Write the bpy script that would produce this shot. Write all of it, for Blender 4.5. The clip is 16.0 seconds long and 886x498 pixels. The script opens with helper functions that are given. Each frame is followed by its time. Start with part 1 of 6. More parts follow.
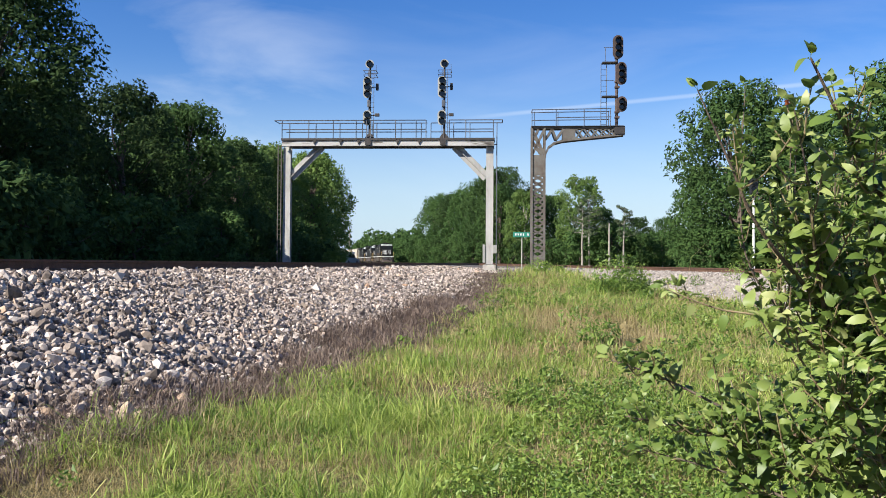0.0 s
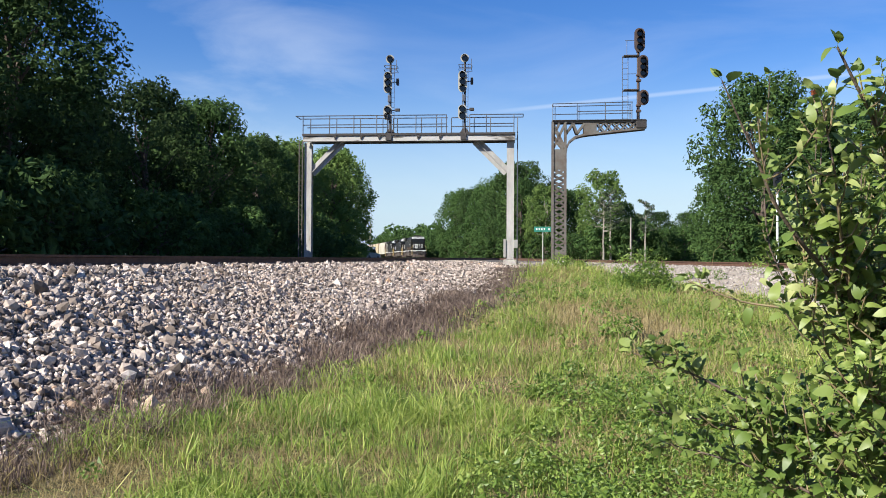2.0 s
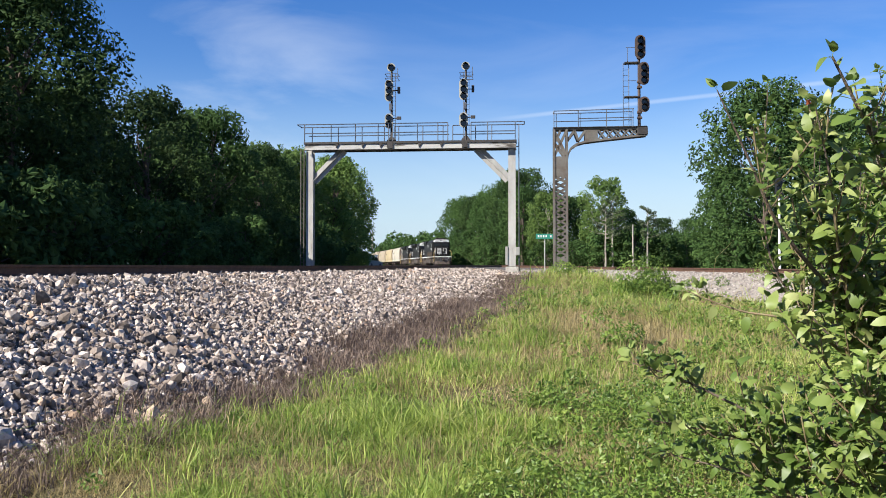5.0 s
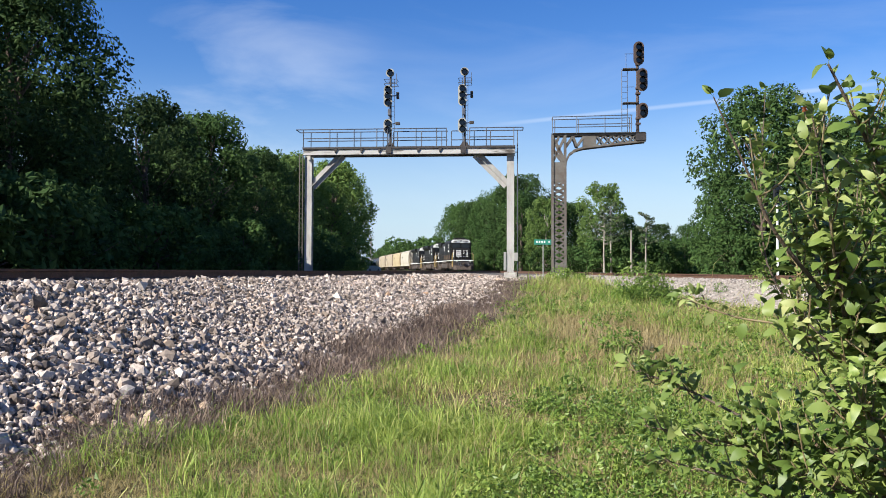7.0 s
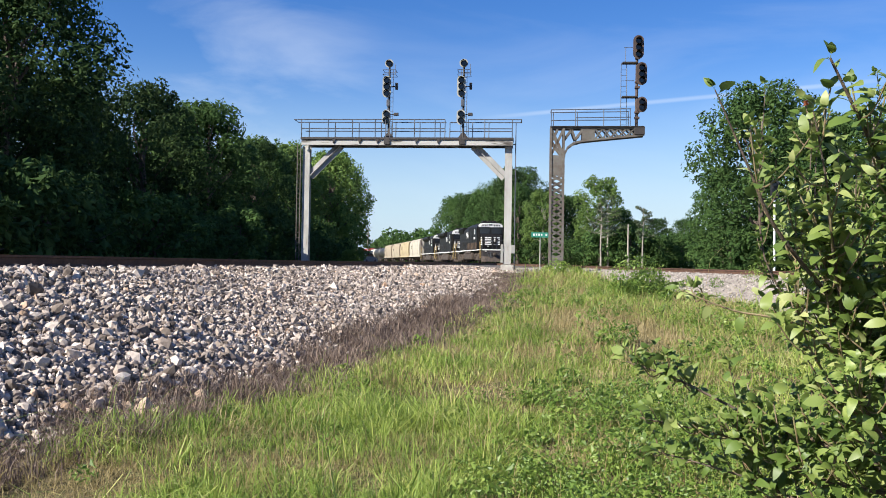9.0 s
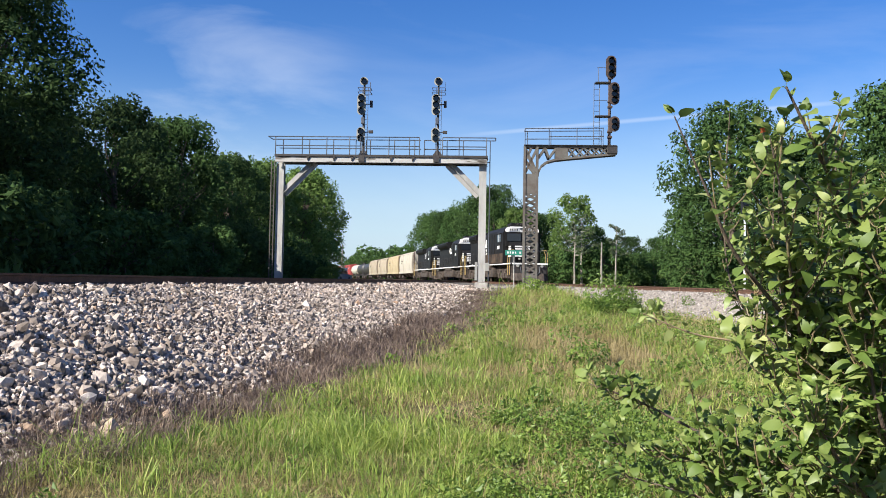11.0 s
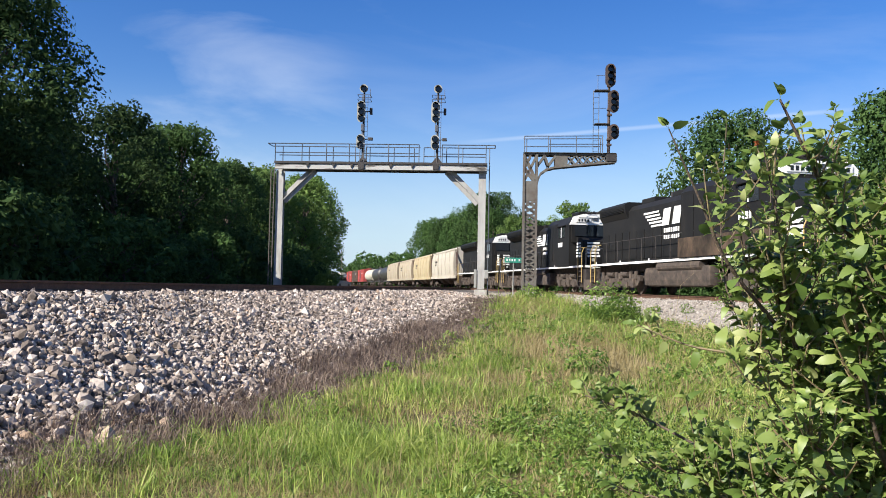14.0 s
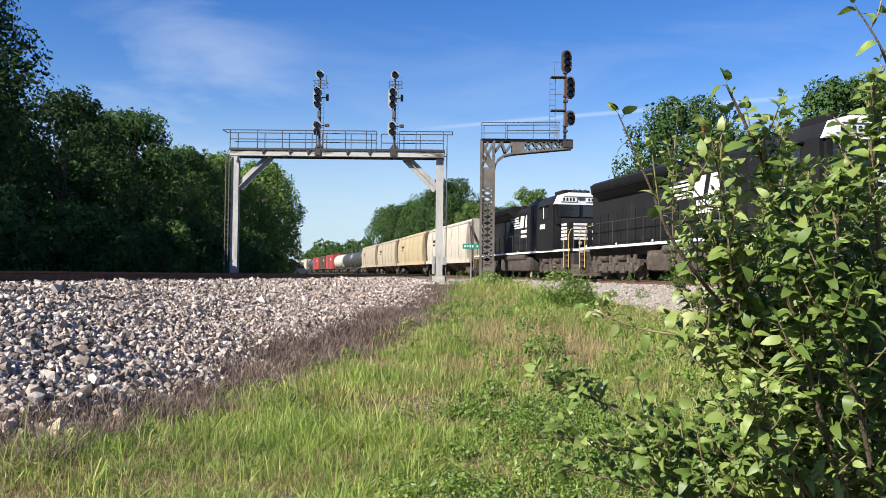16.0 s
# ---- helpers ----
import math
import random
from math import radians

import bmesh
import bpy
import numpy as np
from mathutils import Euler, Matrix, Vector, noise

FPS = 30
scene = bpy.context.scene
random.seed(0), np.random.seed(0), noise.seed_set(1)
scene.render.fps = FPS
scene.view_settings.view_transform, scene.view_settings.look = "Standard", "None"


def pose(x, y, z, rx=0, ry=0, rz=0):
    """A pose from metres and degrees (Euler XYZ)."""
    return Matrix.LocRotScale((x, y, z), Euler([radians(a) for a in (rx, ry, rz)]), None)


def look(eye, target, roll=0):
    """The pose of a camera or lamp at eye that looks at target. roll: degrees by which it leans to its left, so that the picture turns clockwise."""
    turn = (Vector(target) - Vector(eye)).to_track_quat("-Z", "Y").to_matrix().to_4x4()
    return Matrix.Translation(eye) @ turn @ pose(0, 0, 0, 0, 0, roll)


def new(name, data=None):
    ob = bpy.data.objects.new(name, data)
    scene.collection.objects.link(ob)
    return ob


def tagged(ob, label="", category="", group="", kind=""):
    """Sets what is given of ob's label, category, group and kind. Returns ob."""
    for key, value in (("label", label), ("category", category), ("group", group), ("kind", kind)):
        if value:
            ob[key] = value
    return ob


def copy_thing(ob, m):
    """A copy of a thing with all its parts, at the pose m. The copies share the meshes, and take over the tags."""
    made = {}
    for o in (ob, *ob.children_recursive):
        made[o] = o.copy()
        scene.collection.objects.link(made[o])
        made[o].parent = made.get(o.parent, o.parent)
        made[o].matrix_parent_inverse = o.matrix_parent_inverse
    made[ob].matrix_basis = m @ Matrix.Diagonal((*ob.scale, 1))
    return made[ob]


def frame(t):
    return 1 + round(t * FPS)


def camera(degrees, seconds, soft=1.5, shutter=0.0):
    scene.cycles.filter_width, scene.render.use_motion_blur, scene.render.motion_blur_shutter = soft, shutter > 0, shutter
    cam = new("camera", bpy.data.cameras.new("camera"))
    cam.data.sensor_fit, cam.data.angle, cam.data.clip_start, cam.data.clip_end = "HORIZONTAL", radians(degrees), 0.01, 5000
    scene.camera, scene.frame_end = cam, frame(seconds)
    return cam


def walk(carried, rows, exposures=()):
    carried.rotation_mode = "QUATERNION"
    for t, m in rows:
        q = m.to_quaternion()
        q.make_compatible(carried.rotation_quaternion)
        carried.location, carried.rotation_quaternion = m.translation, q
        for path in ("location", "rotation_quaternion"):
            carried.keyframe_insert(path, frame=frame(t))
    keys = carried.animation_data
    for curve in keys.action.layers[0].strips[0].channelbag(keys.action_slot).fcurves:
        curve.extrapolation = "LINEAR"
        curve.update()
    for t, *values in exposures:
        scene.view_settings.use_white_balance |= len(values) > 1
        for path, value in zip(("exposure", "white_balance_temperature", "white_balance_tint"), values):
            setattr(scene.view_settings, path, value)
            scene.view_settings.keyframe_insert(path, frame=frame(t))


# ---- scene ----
cam = camera(55.4, 16.0, soft=0.9)

# ---------------------------------------------------------------- camera
CAM_ROWS = [
    (0.0, -0.012, -0.002, 1.598, 0.060, 1.144, -0.398),
    (0.5, -0.007, -0.002, 1.605, 0.089, 1.424, -0.130),
    (1.0, -0.016, -0.002, 1.602, 0.400, 1.580, -0.450),
    (1.5, -0.015, -0.001, 1.598, 1.036, 1.372, -0.451),
    (2.0, -0.016, -0.000, 1.592, 1.464, 0.790, -0.302),
    (2.5, -0.007, -0.000, 1.596, 1.482, 0.554, -0.012),
    (3.0, 0.000, 0.000, 1.601, 1.485, 0.752, 0.166),
    (3.5, -0.000, 0.000, 1.600, 1.500, 1.000, 0.100),
    (4.0, -0.001, -0.002, 1.603, 1.525, 1.267, 0.100),
    (6.5, 0.002, -0.002, 1.601, 1.723, 1.324, -0.206),
    (7.0, 0.005, -0.002, 1.603, 1.510, 1.662, -0.174),
    (7.5, 0.006, -0.003, 1.606, 1.312, 1.761, -0.237),
    (8.0, 0.004, -0.002, 1.606, 1.259, 1.764, -0.454),
    (8.5, -0.003, -0.002, 1.603, 1.243, 1.536, -0.717),
    (9.0, -0.001, -0.000, 1.597, 1.283, 1.102, -0.885),
    (9.5, 0.012, -0.001, 1.599, 1.495, 1.172, -0.837),
    (10.0, 0.023, -0.004, 1.604, 0.660, 1.560, -0.765),
    (10.2, 0.031, -0.002, 1.606, -0.338, 1.778, -1.114),
    (12.3, 0.036, -0.001, 1.629, -0.302, 2.464, -0.803),
    (12.5, 0.037, -0.001, 1.627, 0.041, 2.389, -0.602),
    (13.0, 0.038, -0.002, 1.627, 0.092, 2.374, -0.796),
    (13.5, 0.042, -0.002, 1.625, -0.135, 2.423, -1.132),
    (14.0, 0.048, -0.003, 1.630, -0.473, 2.779, -1.137),
    (14.5, 0.055, -0.003, 1.630, -0.660, 2.831, -1.249),
    (15.0, 0.056, -0.002, 1.627, -1.589, 2.113, -1.500),
    (15.5, 0.055, -0.001, 1.623, -2.913, 1.711, -1.255),
    (16.0, 0.066, -0.001, 1.627, -3.281, 1.916, -0.612),
]
walk(cam, [(r[0], pose(r[1], r[2], r[3], 90 + r[5], r[6], r[4])) for r in CAM_ROWS])

# ---------------------------------------------------------------- light
SUN_TO = Vector((-0.70, -0.46, 0.60)).normalized()
world = bpy.data.worlds.new("world")
scene.world = world
world.use_nodes = True
wn, wl = world.node_tree.nodes, world.node_tree.links
wn.clear()
w_out = wn.new("ShaderNodeOutputWorld")
w_bg = wn.new("ShaderNodeBackground")
w_bg.inputs["Strength"].default_value = 0.072
sky = wn.new("ShaderNodeTexSky")
sky.sky_type = "NISHITA"
sky.sun_disc = False
sky.sun_elevation = math.asin(SUN_TO.z)
sky.sun_rotation = math.atan2(SUN_TO.x, SUN_TO.y)
sky.air_density, sky.dust_density, sky.ozone_density = 1.0, 0.25, 2.4
w_tc = wn.new("ShaderNodeTexCoord")
w_map = wn.new("ShaderNodeMapping")
w_map.inputs["Rotation"].default_value = (0.0, radians(24), radians(-12))
w_map.inputs["Scale"].default_value = (2.2, 3.0, 8.0)
w_noise = wn.new("ShaderNodeTexNoise")
w_noise.inputs["Scale"].default_value = 1.15
w_noise.inputs["Detail"].default_value = 7
w_noise.inputs["Roughness"].default_value = 0.56
w_noise.inputs["Distortion"].default_value = 0.7
w_ramp = wn.new("ShaderNodeValToRGB")
w_ramp.color_ramp.elements[0].position = 0.47
w_ramp.color_ramp.elements[1].position = 0.80
w_ramp.color_ramp.elements[1].color = (0.62, 0.62, 0.62, 1)
w_mix = wn.new("ShaderNodeMixRGB")
w_mix.inputs["Color2"].default_value = (6.4, 6.9, 7.6, 1)
wl.new(w_tc.outputs["Generated"], w_map.inputs["Vector"])
wl.new(w_map.outputs["Vector"], w_noise.inputs["Vector"])
wl.new(w_noise.outputs["Fac"], w_ramp.inputs["Fac"])


def world_math(op, a, b=None, c=None):
    m = wn.new("ShaderNodeMath")
    m.operation, m.use_clamp = op, False
    for i, v in enumerate((a, b, c)):
        if isinstance(v, (int, float)):
            m.inputs[i].default_value = v
        elif v is not None:
            wl.new(v, m.inputs[i])
    return m.outputs["Value"]


def world_dot(v):
    d = wn.new("ShaderNodeVectorMath")
    d.operation = "DOT_PRODUCT"
    wl.new(w_tc.outputs["Generated"], d.inputs[0])
    d.inputs[1].default_value = v
    return d.outputs["Value"]


def world_range(v, a, b, c=0.0, e=1.0):
    m = wn.new("ShaderNodeMapRange")
    m.interpolation_type = "SMOOTHSTEP"
    for k, x in zip(("From Min", "From Max", "To Min", "To Max"), (a, b, c, e)):
        m.inputs[k].default_value = x
    wl.new(v, m.inputs["Value"])
    return m.outputs["Result"]


# a cirrus wisp, thinner veils elsewhere, and one old vapour trail
wisp = world_range(world_dot((-0.2308, 0.9444, 0.2341)), 0.988, 0.9995, 0.22, 0.66)
veil = world_math("MULTIPLY", w_ramp.outputs["Color"], wisp)
across = world_range(world_math("ABSOLUTE", world_dot((0.1050, 0.1695, -0.9799))), 0.0004, 0.0036, 0.24, 0.0)
along = world_range(world_dot((0.2422, 0.9513, 0.1905)), 0.972, 0.992)
trail = world_math("MULTIPLY", across, along)
wl.new(world_math("ADD", veil, trail), w_mix.inputs["Fac"])
w_hs = wn.new("ShaderNodeHueSaturation")
w_hs.inputs["Saturation"].default_value = 1.39
w_hs.inputs["Hue"].default_value = 0.517
wl.new(sky.outputs["Color"], w_hs.inputs["Color"])
w_low = wn.new("ShaderNodeMixRGB")
w_low.inputs["Color2"].default_value = (3.7, 4.75, 6.0, 1)
wl.new(world_range(world_dot((0, 0, 1)), 0.0, 0.24, 0.85, 0.0), w_low.inputs["Fac"])
wl.new(w_hs.outputs["Color"], w_low.inputs["Color1"])
wl.new(w_low.outputs["Color"], w_mix.inputs["Color1"])
wl.new(w_mix.outputs["Color"], w_bg.inputs["Color"])
wl.new(w_bg.outputs["Background"], w_out.inputs["Surface"])

sun_data = bpy.data.lights.new("sun", "SUN")
sun_data.energy, sun_data.angle, sun_data.color = 5.0, radians(0.53), (1.0, 0.95, 0.86)
sun = new("sun", sun_data)
sun.matrix_world = look((0, 0, 60), Vector((0, 0, 60)) - SUN_TO)
scene.view_settings.exposure = 1.08


# ---------------------------------------------------------------- materials
def base_mat(name, rough=0.6, metal=0.0, spec=0.5):
    m = bpy.data.materials.new(name)
    m.use_nodes = True
    b = m.node_tree.nodes["Principled BSDF"]
    b.inputs["Roughness"].default_value, b.inputs["Metallic"].default_value = rough, metal
    b.inputs["Specular IOR Level"].default_value = spec
    return m, b, m.node_tree.nodes, m.node_tree.links


def ramp_of(n, l, fac, stops):
    r = n.new("ShaderNodeValToRGB")
    els = r.color_ramp.elements
    while len(els) < len(stops):
        els.new(0.5)
    for e, (p, c) in zip(els, stops):
        e.position, e.color = p, (*c, 1)
    l.new(fac, r.inputs["Fac"])
    return r.outputs["Color"]


def painted(name, colours, scale=3.0, rough=0.6, metal=0.0, bump=0.15, fine=40.0, spec=0.5, streak=(1, 1, 1)):
    """A weathered surface: colours = ((stop, rgb), ...) over a noise of that scale, fine grain on top."""
    m, b, n, l = base_mat(name, rough, metal, spec)
    tc = n.new("ShaderNodeTexCoord")
    mp = n.new("ShaderNodeMapping")
    mp.inputs["Scale"].default_value = streak
    l.new(tc.outputs["Object"], mp.inputs["Vector"])
    a = n.new("ShaderNodeTexNoise")
    a.inputs["Scale"].default_value, a.inputs["Detail"].default_value, a.inputs["Roughness"].default_value = scale, 8, 0.65
    l.new(mp.outputs["Vector"], a.inputs["Vector"])
    col = ramp_of(n, l, a.outputs["Fac"], colours)
    f = n.new("ShaderNodeTexNoise")
    f.inputs["Scale"].default_value, f.inputs["Detail"].default_value = fine, 4
    l.new(tc.outputs["Object"], f.inputs["Vector"])
    mx = n.new("ShaderNodeMixRGB")
    mx.blend_type = "OVERLAY"
    mx.inputs["Fac"].default_value = 0.35
    l.new(col, mx.inputs["Color1"])
    l.new(f.outputs["Color"], mx.inputs["Color2"])
    hs = n.new("ShaderNodeHueSaturation")
    oi = n.new("ShaderNodeObjectInfo")
    mr = n.new("ShaderNodeMapRange")
    mr.inputs["To Min"].default_value, mr.inputs["To Max"].default_value = 0.88, 1.1
    l.new(oi.outputs["Random"], mr.inputs["Value"])
    l.new(mr.outputs["Result"], hs.inputs["Value"])
    hs.inputs["Saturation"].default_value = 0.95
    l.new(mx.outputs["Color"], hs.inputs["Color"])
    l.new(hs.outputs["Color"], b.inputs["Base Color"])
    if bump:
        bp = n.new("ShaderNodeBump")
        bp.inputs["Strength"].default_value, bp.inputs["Distance"].default_value = bump, 0.02
        l.new(f.outputs["Fac"], bp.inputs["Height"])
        l.new(bp.outputs["Normal"], b.inputs["Normal"])
    return m


def leafy(name, stops, trans=0.35, rough=0.5, spec=0.35, patch=0.5, tint=(0.5, 0.8, 0.1)):
    """Foliage: a colour for each leaf or blade by its island, drifting in broad patches, and light through it."""
    m, b, n, l = base_mat(name, rough, 0.0, spec)
    g = n.new("ShaderNodeNewGeometry")
    tc = n.new("ShaderNodeTexCoord")
    no = n.new("ShaderNodeTexNoise")
    no.inputs["Scale"].default_value, no.inputs["Detail"].default_value = patch, 3
    l.new(tc.outputs["Object"], no.inputs["Vector"])
    ad = n.new("ShaderNodeMath")
    ad.operation = "MULTIPLY_ADD"
    ad.inputs[1].default_value = 0.55
    l.new(g.outputs["Random Per Island"], ad.inputs[0])
    sc = n.new("ShaderNodeMapRange")
    sc.inputs["From Min"].default_value, sc.inputs["From Max"].default_value = 0.3, 0.7
    sc.inputs["To Max"].default_value = 0.45
    l.new(no.outputs["Fac"], sc.inputs["Value"])
    l.new(sc.outputs["Result"], ad.inputs[2])
    col = ramp_of(n, l, ad.outputs["Value"], stops)
    hs = n.new("ShaderNodeHueSaturation")
    oi = n.new("ShaderNodeObjectInfo")
    mr = n.new("ShaderNodeMapRange")
    mr.inputs["To Min"].default_value, mr.inputs["To Max"].default_value = 0.8, 1.15
    l.new(oi.outputs["Random"], mr.inputs["Value"])
    l.new(mr.outputs["Result"], hs.inputs["Value"])
    l.new(col, hs.inputs["Color"])
    l.new(hs.outputs["Color"], b.inputs["Base Color"])
    t = n.new("ShaderNodeBsdfTranslucent")
    tm = n.new("ShaderNodeMixRGB")
    tm.blend_type = "MULTIPLY"
    tm.inputs["Fac"].default_value = 0.4
    tm.inputs["Color2"].default_value = (*tint, 1)
    gm = n.new("ShaderNodeBrightContrast")
    l.new(hs.outputs["Color"], gm.inputs["Color"])
    gm.inputs["Bright"].default_value = 0.04
    l.new(gm.outputs["Color"], tm.inputs["Color1"])
    l.new(tm.outputs["Color"], t.inputs["Color"])
    ms = n.new("ShaderNodeMixShader")
    ms.inputs["Fac"].default_value = trans
    l.new(b.outputs["BSDF"], ms.inputs[1])
    l.new(t.outputs["BSDF"], ms.inputs[2])
    l.new(ms.outputs["Shader"], n["Material Output"].inputs["Surface"])
    return m


def island_mat(name, stops, rough=0.85, grain=30.0):
    """Stone or wood in loose pieces: a tone for each island, a fine grain on each."""
    m, b, n, l = base_mat(name, rough, 0.0, 0.3)
    g = n.new("ShaderNodeNewGeometry")
    oi = n.new("ShaderNodeObjectInfo")
    ad = n.new("ShaderNodeMath")
    ad.operation = "ADD"
    fr = n.new("ShaderNodeMath")
    fr.operation = "FRACT"
    l.new(g.outputs["Random Per Island"], ad.inputs[0])
    l.new(oi.outputs["Random"], ad.inputs[1])
    l.new(ad.outputs["Value"], fr.inputs[0])
    col = ramp_of(n, l, fr.outputs["Value"], stops)
    tc = n.new("ShaderNodeTexCoord")
    no = n.new("ShaderNodeTexNoise")
    no.inputs["Scale"].default_value, no.inputs["Detail"].default_value = grain, 6
    l.new(tc.outputs["Object"], no.inputs["Vector"])
    mx = n.new("ShaderNodeMixRGB")
    mx.blend_type = "OVERLAY"
    mx.inputs["Fac"].default_value = 0.5
    l.new(col, mx.inputs["Color1"])
    l.new(no.outputs["Fac"], mx.inputs["Color2"])
    br = n.new("ShaderNodeTexNoise")
    br.inputs["Scale"].default_value, br.inputs["Detail"].default_value = 0.9, 5
    l.new(tc.outputs["Object"], br.inputs["Vector"])
    bf = n.new("ShaderNodeMapRange")
    bf.inputs["From Min"].default_value, bf.inputs["From Max"].default_value, bf.inputs["To Max"].default_value = 0.48, 0.72, 0.45
    l.new(br.outputs["Fac"], bf.inputs["Value"])
    dirt = n.new("ShaderNodeMixRGB")
    dirt.inputs["Color2"].default_value = (0.17, 0.125, 0.09, 1)
    l.new(bf.outputs["Result"], dirt.inputs["Fac"])
    l.new(mx.outputs["Color"], dirt.inputs["Color1"])
    l.new(dirt.outputs["Color"], b.inputs["Base Color"])
    bp = n.new("ShaderNodeBump")
    bp.inputs["Strength"].default_value, bp.inputs["Distance"].default_value = 0.35, 0.01
    l.new(no.outputs["Fac"], bp.inputs["Height"])
    l.new(bp.outputs["Normal"], b.inputs["Normal"])
    return m


def plain(name, rgb, rough=0.5, metal=0.0, spec=0.5):
    return painted(name, ((0.3, tuple(c * 0.85 for c in rgb)), (0.7, rgb)), 6.0, rough, metal, 0.08, 60.0, spec)


# Soil colour darkened to paint in the shade between the grass blades.
M_SOIL = painted("soil", ((0.25, (0.04, 0.033, 0.016)), (0.5, (0.075, 0.065, 0.026)), (0.75, (0.14, 0.105, 0.06))), 1.3, 0.95, 0, 0.8, 25, 0.2)
# Kept darker than the stones: shade of the deep gaps between them, painted in.
M_BED = painted("ballast bed", ((0.3, (0.05, 0.043, 0.038)), (0.55, (0.13, 0.113, 0.10)), (0.75, (0.26, 0.23, 0.205))), 9.0, 0.95, 0, 1.0, 30, 0.2)
M_FAR = painted("meadow", ((0.3, (0.05, 0.07, 0.02)), (0.7, (0.10, 0.12, 0.035))), 0.3, 0.95, 0, 0.5, 4, 0.2)
M_DIRT = painted("pale gravel dirt", ((0.3, (0.21, 0.178, 0.145)), (0.7, (0.33, 0.29, 0.245))), 2.0, 0.95, 0, 0.6, 30, 0.2)
M_STONE = island_mat("crushed stone", ((0.0, (0.085, 0.068, 0.058)), (0.25, (0.20, 0.161, 0.134)), (0.5, (0.335, 0.277, 0.234)), (0.75, (0.46, 0.39, 0.335)), (0.93, (0.60, 0.52, 0.455)), (1.0, (0.42, 0.27, 0.17))))
M_PALESTONE = island_mat("pale limestone chippings", ((0.0, (0.16, 0.142, 0.125)), (0.5, (0.275, 0.248, 0.222)), (1.0, (0.42, 0.38, 0.345))))
M_TAN = island_mat("tan sandstone", ((0.0, (0.30, 0.20, 0.13)), (1.0, (0.52, 0.40, 0.29))))
M_RAIL = painted("rusty rail", ((0.3, (0.055, 0.028, 0.018)), (0.7, (0.13, 0.068, 0.042))), 5.0, 0.75, 0.3, 0.3)
M_TIE = painted("creosoted tie", ((0.3, (0.04, 0.032, 0.026)), (0.7, (0.11, 0.09, 0.075))), 4.0, 0.9, 0, 0.5, 30, 0.2, (1, 8, 8))
M_SILVER = painted("aluminium paint", ((0.22, (0.16, 0.12, 0.09)), (0.38, (0.31, 0.30, 0.28)), (0.7, (0.44, 0.43, 0.405))), 2.2, 0.55, 0.0, 0.15, 50, 0.4, (1, 1, 0.35))
M_GIRDER = painted("peeling girder paint", ((0.34, (0.045, 0.036, 0.03)), (0.42, (0.13, 0.115, 0.10)), (0.48, (0.36, 0.35, 0.33)), (0.8, (0.44, 0.43, 0.41))), 1.1, 0.6, 0, 0.15, 50, 0.3, (0.6, 1, 2.5))
M_RUSTY = painted("rust through grey paint", ((0.3, (0.075, 0.05, 0.035)), (0.48, (0.11, 0.097, 0.083)), (0.75, (0.145, 0.142, 0.128))), 1.6, 0.7, 0.1, 0.3, 40, 0.3)
M_IRON = painted("dark iron", ((0.3, (0.022, 0.02, 0.02)), (0.7, (0.06, 0.05, 0.045))), 5.0, 0.6, 0.2, 0.2)
M_PIPE = painted("steel rail pipe", ((0.3, (0.045, 0.052, 0.07)), (0.7, (0.10, 0.108, 0.125))), 5.0, 0.5, 0.3, 0.1)
M_LAMP = plain("black lamp enamel", (0.012, 0.012, 0.013), 0.35)
M_LENS = plain("dark glass lens", (0.02, 0.022, 0.03), 0.08)
M_PLATE = plain("pale grey background plate", (0.31, 0.31, 0.285), 0.6)
M_RUSTHEAD = painted("rusty brown enamel", ((0.3, (0.035, 0.022, 0.018)), (0.6, (0.075, 0.045, 0.034)), (0.8, (0.16, 0.12, 0.10))), 3.0, 0.6, 0.1, 0.2)
M_CONC = painted("concrete", ((0.3, (0.28, 0.26, 0.23)), (0.7, (0.46, 0.44, 0.40))), 3.0, 0.9, 0, 0.4, 30, 0.2)
M_GREEN = plain("green sign sheeting", (0.03, 0.30, 0.21), 0.4)
M_WHITE = painted("white paint", ((0.25, (0.5, 0.48, 0.44)), (0.5, (0.78, 0.78, 0.76))), 3.0, 0.45, 0, 0.08)
M_BARK = painted("bark", ((0.3, (0.05, 0.038, 0.028)), (0.7, (0.15, 0.12, 0.095))), 4.0, 0.9, 0, 0.8, 20, 0.2, (3, 3, 0.6))
M_PALEBARK = painted("pale bark", ((0.3, (0.18, 0.16, 0.13)), (0.7, (0.36, 0.33, 0.28))), 4.0, 0.9, 0, 0.8, 20, 0.2, (3, 3, 0.6))
M_TWIG = painted("green brown twig", ((0.3, (0.09, 0.06, 0.03)), (0.7, (0.24, 0.19, 0.09))), 20.0, 0.6, 0, 0.2, 90)
M_STEM = painted("grey brown stem", ((0.3, (0.045, 0.03, 0.02)), (0.7, (0.13, 0.095, 0.065))), 20.0, 0.8, 0, 0.4, 90)
M_LEAF_DARK = leafy("oak foliage", ((0.0, (0.015, 0.032, 0.011)), (0.5, (0.033, 0.064, 0.018)), (1.0, (0.065, 0.11, 0.03))), 0.25, 0.75, 0.12, patch=0.25)
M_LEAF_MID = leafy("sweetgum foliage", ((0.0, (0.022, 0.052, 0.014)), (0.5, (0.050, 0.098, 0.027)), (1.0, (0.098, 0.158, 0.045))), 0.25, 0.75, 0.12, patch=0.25)
